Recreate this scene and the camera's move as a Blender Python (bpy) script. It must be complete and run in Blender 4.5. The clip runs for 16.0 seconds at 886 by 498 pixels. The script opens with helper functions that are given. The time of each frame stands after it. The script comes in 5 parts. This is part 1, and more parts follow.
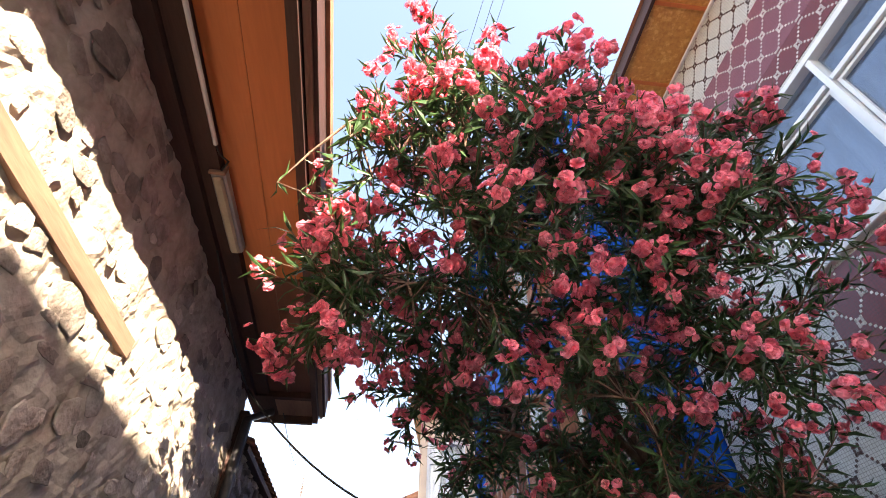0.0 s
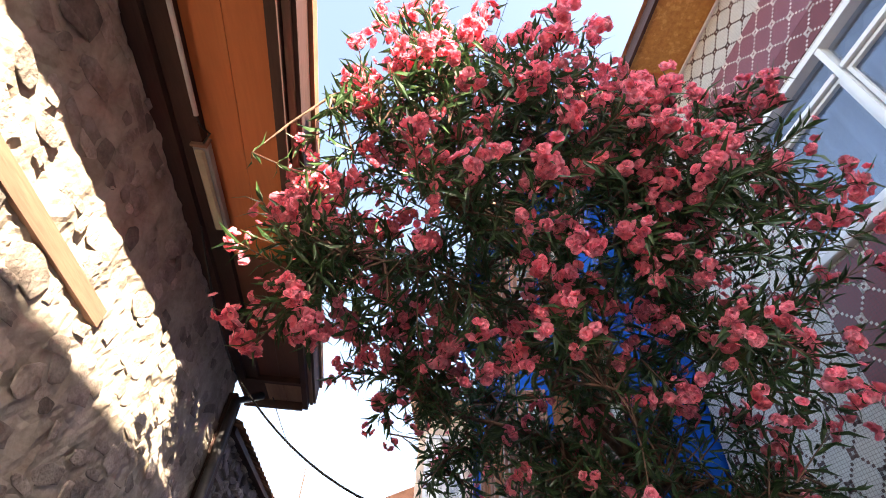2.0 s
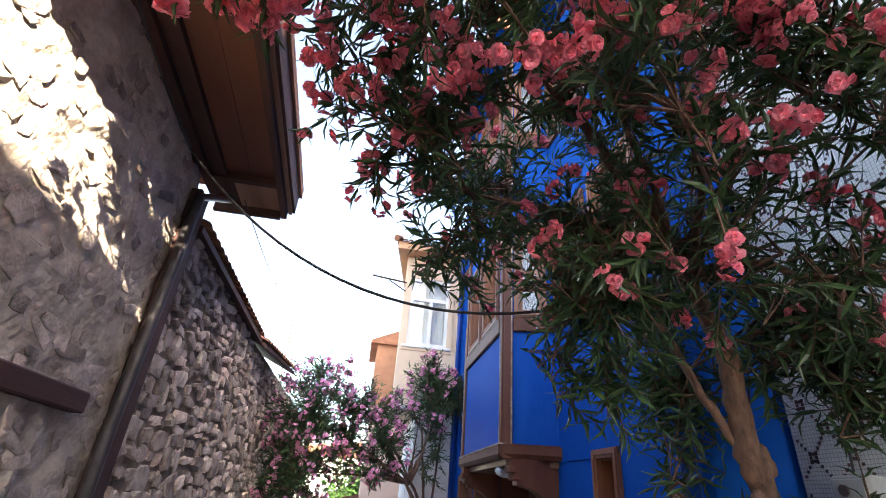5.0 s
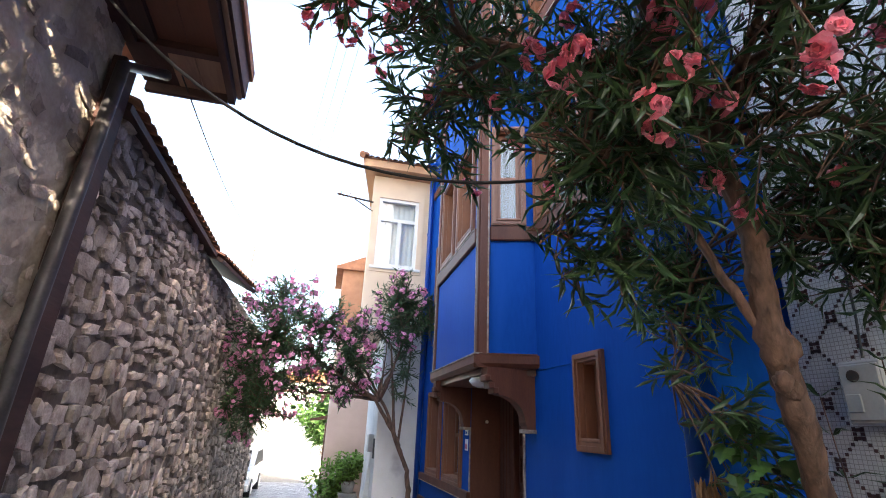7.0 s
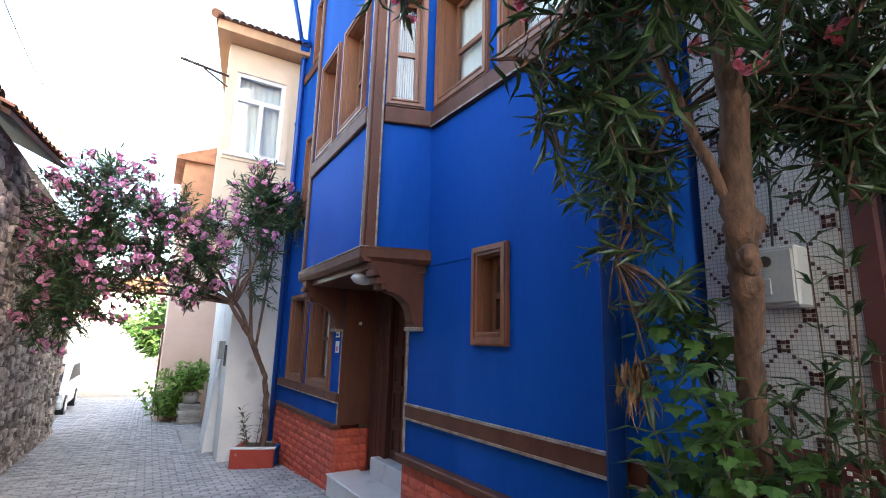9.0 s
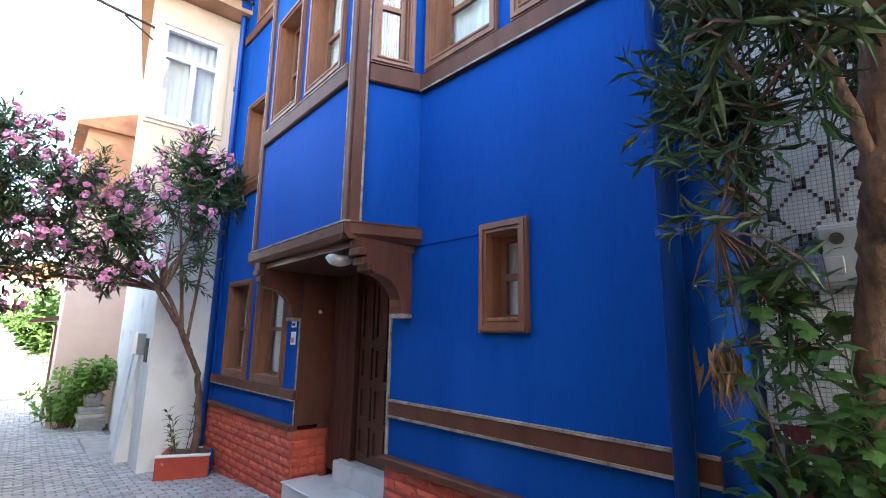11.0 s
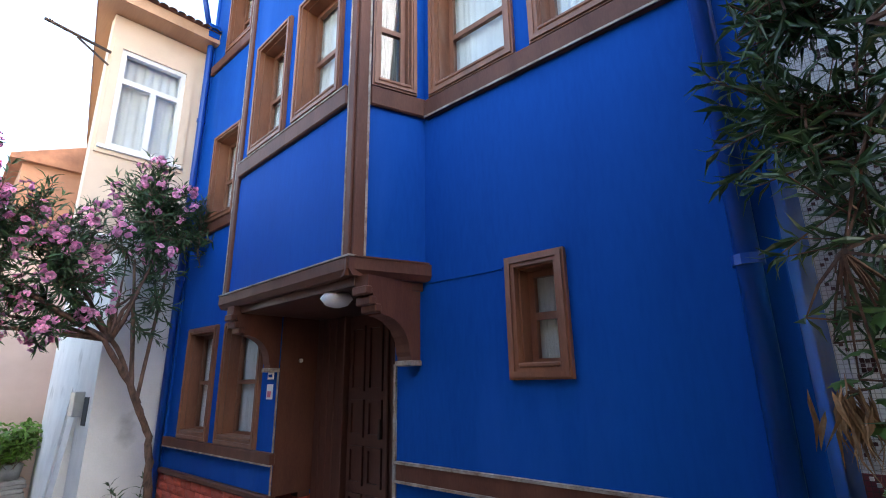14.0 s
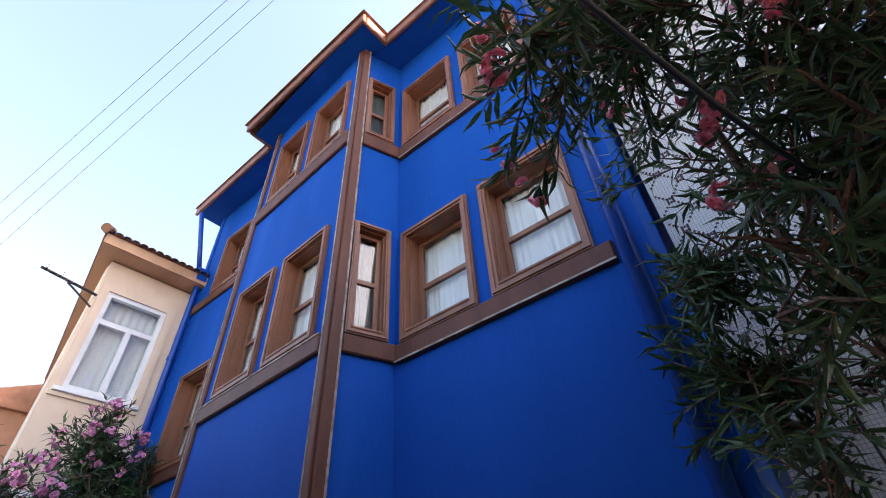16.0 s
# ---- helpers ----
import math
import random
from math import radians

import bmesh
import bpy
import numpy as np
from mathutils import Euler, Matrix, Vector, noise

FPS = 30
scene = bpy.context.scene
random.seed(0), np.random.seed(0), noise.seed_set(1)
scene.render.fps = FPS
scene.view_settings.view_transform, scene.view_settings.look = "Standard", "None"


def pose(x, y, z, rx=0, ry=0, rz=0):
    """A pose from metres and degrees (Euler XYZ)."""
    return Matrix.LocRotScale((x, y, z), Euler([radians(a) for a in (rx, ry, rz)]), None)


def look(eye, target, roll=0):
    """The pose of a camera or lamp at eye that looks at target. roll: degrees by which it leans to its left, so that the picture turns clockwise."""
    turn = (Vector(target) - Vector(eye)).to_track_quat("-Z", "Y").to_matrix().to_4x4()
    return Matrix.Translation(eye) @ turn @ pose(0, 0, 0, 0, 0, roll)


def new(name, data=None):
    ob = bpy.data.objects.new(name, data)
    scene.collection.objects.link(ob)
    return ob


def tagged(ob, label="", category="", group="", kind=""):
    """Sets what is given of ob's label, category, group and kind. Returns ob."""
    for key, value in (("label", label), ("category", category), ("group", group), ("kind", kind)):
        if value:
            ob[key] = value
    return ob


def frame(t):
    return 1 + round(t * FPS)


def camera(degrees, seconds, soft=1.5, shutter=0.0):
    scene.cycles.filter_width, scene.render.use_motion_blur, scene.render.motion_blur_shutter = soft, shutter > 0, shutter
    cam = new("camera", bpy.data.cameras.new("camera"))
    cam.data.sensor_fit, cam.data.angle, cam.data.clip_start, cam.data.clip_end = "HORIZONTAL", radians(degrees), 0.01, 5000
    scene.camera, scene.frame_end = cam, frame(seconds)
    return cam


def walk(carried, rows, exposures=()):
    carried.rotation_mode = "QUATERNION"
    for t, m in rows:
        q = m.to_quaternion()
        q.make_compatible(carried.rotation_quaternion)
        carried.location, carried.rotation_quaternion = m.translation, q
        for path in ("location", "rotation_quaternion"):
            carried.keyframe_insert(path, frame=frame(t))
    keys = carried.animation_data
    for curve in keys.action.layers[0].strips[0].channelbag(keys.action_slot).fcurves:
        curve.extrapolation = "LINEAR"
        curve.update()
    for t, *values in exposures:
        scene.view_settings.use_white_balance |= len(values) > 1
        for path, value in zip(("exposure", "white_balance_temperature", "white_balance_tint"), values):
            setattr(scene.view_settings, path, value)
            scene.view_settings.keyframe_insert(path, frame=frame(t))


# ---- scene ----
cam = camera(85.6, 16.0, soft=1.0)
METRES, EYE, TILT, LEAN, TURN = 4.4, 2.352, -0.1, 0.2, -5.9
EXPOSURES = [(0.0, 3.0, 7800, 14), (2.0, 3.0, 7800, 14), (3.5, 3.4, 7500, 14), (6.0, 3.4, 7500, 12), (9.0, 3.75, 7600, 9), (12.5, 4.1, 7350, 6), (13.5, 4.1, 7350, 6), (14.5, 3.05, 7400, 16), (16.0, 3.0, 7400, 18)]
ROWS = [
    (0.0, 0.0, 0.0, 0.0, -0.71, 43.23, -0.76),
    (0.5, -0.0034, 0.0071, -0.0005, -1.22, 43.14, -1.28),
    (1.0, 0.0008, 0.0085, 0.0004, -2.36, 43.01, -2.7),
    (1.5, 0.0181, 0.0072, 0.0008, -2.13, 43.02, -2.84),
    (2.0, 0.0397, 0.0276, -0.0044, -0.9, 43.01, -2.94),
    (2.5, 0.0302, 0.0867, -0.0167, -1.8, 42.78, -2.98),
    (3.0, 0.021, 0.1424, -0.0241, -2.69, 40.33, -3.08),
    (3.5, 0.0311, 0.1821, -0.0242, -3.24, 37.7, -3.53),
    (6.0, 0.0203, 0.3002, -0.0512, -5.12, 23.26, -3.63),
    (6.5, 0.0223, 0.3366, -0.0577, -6.4, 22.12, -3.13),
    (7.0, 0.0148, 0.3761, -0.0648, -7.56, 20.47, -2.63),
    (7.5, -0.0043, 0.42, -0.0704, -13.32, 17.75, -0.71),
    (8.0, -0.0133, 0.461, -0.0794, -19.27, 14.49, 0.41),
    (8.5, -0.0128, 0.5033, -0.0865, -22.46, 12.52, 0.19),
    (9.0, -0.0247, 0.5353, -0.0939, -24.99, 11.18, -1.64),
    (11.5, -0.1245, 0.746, -0.1091, -37.49, 10.42, -0.01),
    (12.0, -0.1424, 0.781, -0.1121, -39.99, 9.89, 0.82),
    (12.5, -0.1405, 0.8095, -0.1157, -40.03, 8.89, 0.84),
    (13.0, -0.1355, 0.8381, -0.1176, -40.05, 8.84, 0.8),
    (13.5, -0.1338, 0.8498, -0.1139, -40.02, 8.77, 0.81),
    (14.0, -0.1352, 0.8438, -0.0979, -40.04, 15.62, 0.8),
    (14.5, -0.1378, 0.8335, -0.0794, -40.19, 25.72, 1.03),
    (15.0, -0.1416, 0.829, -0.0724, -40.24, 32.25, 1.53),
    (15.5, -0.1382, 0.8225, -0.0655, -40.68, 38.17, 1.81),
    (16.0, -0.1393, 0.8161, -0.0625, -41.96, 41.7, 2.78),
]
walk(cam, [(t, pose(0, 0, EYE, TILT, LEAN, TURN) @ pose(METRES * x, METRES * y, METRES * z, 90 + pitch, roll, yaw)) for t, x, y, z, yaw, pitch, roll in ROWS], EXPOSURES)

# ---- light ----
SUN_AZ, SUN_EL = -63.0, 17.8        # degrees from +x (turning to +y), and height
sun_dir = Vector((math.cos(radians(SUN_AZ)) * math.cos(radians(SUN_EL)), math.sin(radians(SUN_AZ)) * math.cos(radians(SUN_EL)), math.sin(radians(SUN_EL))))
sun = new("sun", bpy.data.lights.new("sun", "SUN"))
sun.data.energy, sun.data.angle, sun.data.color = 5.0, radians(0.5), (1.0, 0.93, 0.82)
sun.matrix_world = look(sun_dir * 60, (0, 0, 0))
world = bpy.data.worlds.new("sky")
scene.world = world
world.use_nodes = True
wn = world.node_tree.nodes
sky = wn.new("ShaderNodeTexSky")
sky.sky_type, sky.sun_disc = "NISHITA", False
sky.sun_elevation, sky.sun_rotation = radians(40), radians(90 - SUN_AZ)
sky.air_density, sky.dust_density, sky.ozone_density = 1.0, 1.5, 1.0
wn["Background"].inputs["Strength"].default_value = 0.10
world.node_tree.links.new(sky.outputs[0], wn["Background"].inputs["Color"])
scene.view_settings.exposure = 0.0


# ---- materials ----
def mat(name, col, col2=None, rough=0.7, scale=6.0, bump=0.15, fine=60.0, metal=0.0, rand=0.0, stain=None, coat=0.0, spec=0.5, stretch=(1, 1, 1)):
    """A surface of two colours mixed by coarse and fine noise, with fine relief, and a stain colour in patches."""
    m = bpy.data.materials.new(name)
    m.use_nodes = True
    n, l = m.node_tree.nodes, m.node_tree.links
    p = n["Principled BSDF"]
    p.inputs["Roughness"].default_value, p.inputs["Metallic"].default_value = rough, metal
    p.inputs["Specular IOR Level"].default_value = spec
    p.inputs["Coat Weight"].default_value = coat
    geo = n.new("ShaderNodeNewGeometry")
    mp = n.new("ShaderNodeMapping")
    mp.inputs["Scale"].default_value = stretch
    l.new(geo.outputs["Position"], mp.inputs["Vector"])
    a, b = n.new("ShaderNodeTexNoise"), n.new("ShaderNodeTexNoise")
    for node, s in ((a, scale), (b, fine)):
        node.inputs["Scale"].default_value = s
        node.inputs["Detail"].default_value = 5
        l.new(mp.outputs[0], node.inputs["Vector"])
    add = n.new("ShaderNodeMath")
    add.operation = "MULTIPLY_ADD"
    add.inputs[1].default_value = 0.4
    l.new(b.outputs["Fac"], add.inputs[0])
    l.new(a.outputs["Fac"], add.inputs[2])
    ramp = n.new("ShaderNodeValToRGB")
    ramp.color_ramp.elements[0].position, ramp.color_ramp.elements[1].position = 0.5, 0.9
    ramp.color_ramp.elements[0].color = (*col, 1)
    ramp.color_ramp.elements[1].color = (*(col2 or [c * 0.75 for c in col]), 1)
    l.new(add.outputs[0], ramp.inputs[0])
    out = ramp.outputs[0]
    if stain:
        c = n.new("ShaderNodeTexNoise")
        c.inputs["Scale"].default_value, c.inputs["Detail"].default_value = stain[1], 8
        l.new(mp.outputs[0], c.inputs["Vector"])
        r2 = n.new("ShaderNodeValToRGB")
        r2.color_ramp.elements[0].position, r2.color_ramp.elements[1].position = stain[2], stain[2] + 0.12
        l.new(c.outputs["Fac"], r2.inputs[0])
        mx = n.new("ShaderNodeMix")
        mx.data_type = "RGBA"
        mx.inputs["B"].default_value = (*stain[0], 1)
        l.new(r2.outputs[0], mx.inputs["Factor"])
        l.new(out, mx.inputs["A"])
        out = mx.outputs["Result"]
    if rand:
        oi, isl = n.new("ShaderNodeObjectInfo"), geo
        sm = n.new("ShaderNodeMath")
        sm.operation = "ADD"
        l.new(oi.outputs["Random"], sm.inputs[0])
        l.new(isl.outputs["Random Per Island"], sm.inputs[1])
        fr = n.new("ShaderNodeMath")
        fr.operation = "FRACT"
        l.new(sm.outputs[0], fr.inputs[0])
        mr = n.new("ShaderNodeMapRange")
        mr.inputs["To Min"].default_value, mr.inputs["To Max"].default_value = 1 - rand, 1 + rand
        l.new(fr.outputs[0], mr.inputs["Value"])
        hv = n.new("ShaderNodeHueSaturation")
        l.new(mr.outputs[0], hv.inputs["Value"])
        l.new(out, hv.inputs["Color"])
        out = hv.outputs[0]
    l.new(out, p.inputs["Base Color"])
    if bump:
        bp = n.new("ShaderNodeBump")
        bp.inputs["Strength"].default_value, bp.inputs["Distance"].default_value = bump, 0.02
        l.new(add.outputs[0], bp.inputs["Height"])
        l.new(bp.outputs[0], p.inputs["Normal"])
    return m


def leafy(name, col, col2, rough=0.4, through_light=0.35):
    """A leaf or petal: glossy top, some light comes through."""
    m = mat(name, col, col2, rough=rough, scale=25, bump=0.0, rand=0.35)
    n, l = m.node_tree.nodes, m.node_tree.links
    tr, mx = n.new("ShaderNodeBsdfTranslucent"), n.new("ShaderNodeMixShader")
    src = n["Principled BSDF"].inputs["Base Color"].links[0].from_socket
    l.new(src, tr.inputs["Color"])
    mx.inputs[0].default_value = through_light
    l.new(n["Principled BSDF"].outputs[0], mx.inputs[1])
    l.new(tr.outputs[0], mx.inputs[2])
    l.new(mx.outputs[0], n["Material Output"].inputs["Surface"])
    return m


def glass(name, tint=(0.8, 0.86, 0.9), rough=0.02, mixv=0.55):
    m = bpy.data.materials.new(name)
    m.use_nodes = True
    n, l = m.node_tree.nodes, m.node_tree.links
    tr, gl, mx = n.new("ShaderNodeBsdfTransparent"), n.new("ShaderNodeBsdfGlossy"), n.new("ShaderNodeMixShader")
    tr.inputs["Color"].default_value = (*tint, 1)
    gl.inputs["Roughness"].default_value = rough
    mx.inputs[0].default_value = mixv
    l.new(tr.outputs[0], mx.inputs[1])
    l.new(gl.outputs[0], mx.inputs[2])
    l.new(mx.outputs[0], n["Material Output"].inputs["Surface"])
    return m


BLUE = mat("blue_paint", (0.0008, 0.075, 0.355), (0.0006, 0.057, 0.285), rough=0.55, spec=0.03, scale=1.1, bump=0.10, fine=32, stain=((0.006, 0.085, 0.385), 1.4, 0.56), stretch=(1, 1, 0.22))
BLUE_PIPE = mat("blue_pipe_paint", (0.001, 0.06, 0.33), (0.001, 0.048, 0.27), rough=0.3, scale=3, bump=0.03, spec=0.35)
BROWN = mat("brown_trim", (0.135, 0.050, 0.031), (0.085, 0.030, 0.019), rough=0.55, spec=0.25, scale=5, bump=0.12, fine=90, stretch=(1, 1, 0.25))
BROWN_DARK = mat("dark_door_wood", (0.115, 0.042, 0.026), (0.07, 0.025, 0.016), rough=0.4, scale=5, bump=0.1, fine=90, stretch=(1, 1, 0.2))
WINDOW_WOOD = mat("window_wood", (0.25, 0.098, 0.052), (0.16, 0.06, 0.032), rough=0.45, scale=6, bump=0.1, fine=80, stretch=(1, 1, 0.2))
PEELED = mat("peeled_edge", (0.40, 0.35, 0.30), (0.16, 0.10, 0.07), rough=0.8, scale=9, bump=0.3, fine=70)
BRICK_RED = mat("red_block", (0.60, 0.105, 0.06), (0.48, 0.072, 0.042), rough=0.6, scale=8, bump=0.3, fine=40, rand=0.15)
MORTAR_RED = mat("red_joint", (0.40, 0.06, 0.036), rough=0.8)
MARBLE = mat("grey_marble", (0.66, 0.66, 0.66), (0.55, 0.56, 0.57), rough=0.4, scale=4, bump=0.05, stain=((0.44, 0.44, 0.45), 3, 0.6))
STONE = mat("rubble_stone", (0.53, 0.455, 0.395), (0.26, 0.205, 0.17), rough=0.9, scale=9, bump=1.0, fine=55, rand=0.48, stain=((0.16, 0.14, 0.12), 5, 0.62))
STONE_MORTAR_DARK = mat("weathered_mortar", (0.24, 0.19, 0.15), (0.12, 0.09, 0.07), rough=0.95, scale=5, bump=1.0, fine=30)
STONE_MORTAR = mat("lime_mortar", (0.56, 0.49, 0.41), (0.34, 0.28, 0.22), rough=0.95, scale=5, bump=0.8, fine=30)
SOFFIT = mat("orange_soffit_board", (0.60, 0.175, 0.05), (0.46, 0.12, 0.032), rough=0.55, scale=3, bump=0.08, fine=50, stretch=(1, 0.08, 1), rand=0.1)
EAVE_DARK = mat("dark_eave_wood", (0.075, 0.030, 0.022), (0.042, 0.017, 0.013), rough=0.7, scale=6, bump=0.3, stretch=(1, 0.15, 1))
TIMBER = mat("wall_timber", (0.40, 0.24, 0.16), (0.24, 0.13, 0.09), rough=0.75, scale=7, bump=0.3, stretch=(1, 0.12, 1))
BEIGE = mat("beige_render", (0.74, 0.58, 0.44), (0.66, 0.50, 0.37), rough=0.85, scale=2, bump=0.15, stain=((0.62, 0.47, 0.35), 1.5, 0.62))
GREYWASH = mat("whitewashed_render", (0.78, 0.77, 0.74), (0.68, 0.67, 0.64), rough=0.9, scale=2.5, bump=0.4, stain=((0.50, 0.49, 0.46), 1.8, 0.60))
ROOF = mat("clay_roof_tile", (0.36, 0.16, 0.09), (0.22, 0.10, 0.06), rough=0.85, scale=6, bump=0.3, rand=0.25)
PAVER = mat("grey_sett", (0.42, 0.42, 0.42), (0.30, 0.30, 0.30), rough=0.85, scale=9, bump=0.3, rand=0.2)
SAND = mat("sett_joint", (0.22, 0.21, 0.20), (0.14, 0.135, 0.13), rough=0.95)
WHITE = mat("white_paint", (0.78, 0.78, 0.77), (0.70, 0.70, 0.69), rough=0.4, scale=4, bump=0.02)
SLAB = mat("grey_stone_slab", (0.40, 0.38, 0.35), (0.28, 0.26, 0.24), rough=0.9, scale=5, bump=0.5, fine=40, rand=0.15, stain=((0.2, 0.19, 0.17), 3, 0.6))
SOFFIT_TAN = mat("tan_soffit_board", (0.52, 0.30, 0.17), (0.40, 0.22, 0.12), rough=0.6, scale=3, bump=0.08, fine=50, stretch=(1, 0.08, 1))
FARWHITE = mat("far_whitewash", (0.75, 0.74, 0.70), (0.66, 0.64, 0.6), rough=0.9, scale=1.5, bump=0.1)
CURTAIN = mat("white_curtain", (0.76, 0.75, 0.72), (0.64, 0.63, 0.61), rough=0.9, scale=2, bump=0.2, stretch=(6, 6, 0.1))
CURTAIN_GREY = mat("grey_striped_curtain", (0.30, 0.32, 0.35), (0.20, 0.21, 0.24), rough=0.9, scale=2, bump=0.2, stretch=(6, 6, 0.1))
# grey-green with shade put into the colour, for the bay's return windows
CURTAIN_SHADED = mat("shaded_grey_green_curtain", (0.15, 0.16, 0.14), (0.09, 0.10, 0.085), rough=0.9, scale=2, bump=0.2, stretch=(6, 6, 0.1))
# near-black colour that stands in for unlit depth behind glass and in niches
UNLIT_DARK = mat("unlit_dark", (0.05, 0.045, 0.04), rough=0.9)
GLASS = glass("window_glass", tint=(0.95, 0.97, 0.97), mixv=0.07)
GLASS_SKY = glass("reflecting_glass", tint=(0.72, 0.80, 0.90), mixv=0.2)
BARK = mat("oleander_bark", (0.20, 0.112, 0.076), (0.060, 0.034, 0.024), rough=0.9, scale=18, bump=0.9, fine=60, stretch=(1, 1, 0.4))
LEAF = leafy("oleander_leaf", (0.030, 0.070, 0.028), (0.05, 0.105, 0.03), rough=0.35, through_light=0.25)
LEAF_VINE = leafy("vine_leaf", (0.075, 0.165, 0.04), (0.045, 0.11, 0.026), rough=0.5, through_light=0.3)
LEAF_BRIGHT = leafy("bright_leaf", (0.17, 0.30, 0.05), (0.12, 0.24, 0.04), rough=0.5, through_light=0.3)
PETAL = leafy("coral_pink_petal", (0.92, 0.23, 0.33), (0.95, 0.42, 0.50), rough=0.6, through_light=0.55)
PETAL_PINK = leafy("pink_petal", (0.84, 0.30, 0.52), (0.84, 0.46, 0.64), rough=0.6, through_light=0.4)
def mosaic(name, col, grout, rough=0.35):
    """Small square tiles about 2 cm wide with grout lines, on walls that face along x."""
    m = mat(name, col, [c * 0.8 for c in col], rough=rough, scale=25, bump=0)
    n, l = m.node_tree.nodes, m.node_tree.links
    geo, sep, com = n.new("ShaderNodeNewGeometry"), n.new("ShaderNodeSeparateXYZ"), n.new("ShaderNodeCombineXYZ")
    l.new(geo.outputs["Position"], sep.inputs[0])
    l.new(sep.outputs["Y"], com.inputs["X"])
    l.new(sep.outputs["Z"], com.inputs["Y"])
    br = n.new("ShaderNodeTexBrick")
    br.offset, br.inputs["Scale"].default_value = 0.0, 1.0
    br.inputs["Brick Width"].default_value = br.inputs["Row Height"].default_value = 0.024
    br.inputs["Mortar Size"].default_value = 0.0022
    br.inputs["Bias"].default_value = 0.0
    br.inputs["Mortar"].default_value = (*grout, 1)
    br.inputs["Color2"].default_value = (*[c * 0.82 for c in col], 1)
    src = n["Principled BSDF"].inputs["Base Color"].links[0].from_socket
    l.new(src, br.inputs["Color1"])
    l.new(com.outputs[0], br.inputs["Vector"])
    l.new(br.outputs["Color"], n["Principled BSDF"].inputs["Base Color"])
    bp = n.new("ShaderNodeBump")
    bp.invert = True
    bp.inputs["Strength"].default_value, bp.inputs["Distance"].default_value = 0.6, 0.003
    l.new(br.outputs["Fac"], bp.inputs["Height"])
    l.new(bp.outputs[0], n["Principled BSDF"].inputs["Normal"])
    return m


MOSAIC_WHITE = mosaic("white_mosaic", (0.62, 0.61, 0.58), (0.30, 0.29, 0.27))
MOSAIC_MAROON = mosaic("maroon_mosaic", (0.20, 0.035, 0.04), (0.09, 0.03, 0.03))
MOSAIC_DARK = mat("dark_mosaic_dot", (0.10, 0.03, 0.025), (0.04, 0.02, 0.02), rough=0.35, rand=0.3)
MOSAIC_LIGHT = mat("light_mosaic_dot", (0.66, 0.62, 0.58), (0.5, 0.46, 0.42), rough=0.35, rand=0.2)
METAL_GREY = mat("grey_enamel", (0.42, 0.43, 0.42), (0.34, 0.35, 0.34), rough=0.4, bump=0.03)
CABLE = mat("black_cable", (0.02, 0.02, 0.022), rough=0.6, bump=0)
IRON = mat("dark_iron", (0.06, 0.05, 0.05), (0.1, 0.06, 0.04), rough=0.6, metal=0.4)
DOOR_RED = mat("maroon_door", (0.10, 0.03, 0.028), (0.07, 0.02, 0.02), rough=0.5, scale=8, bump=0.1)


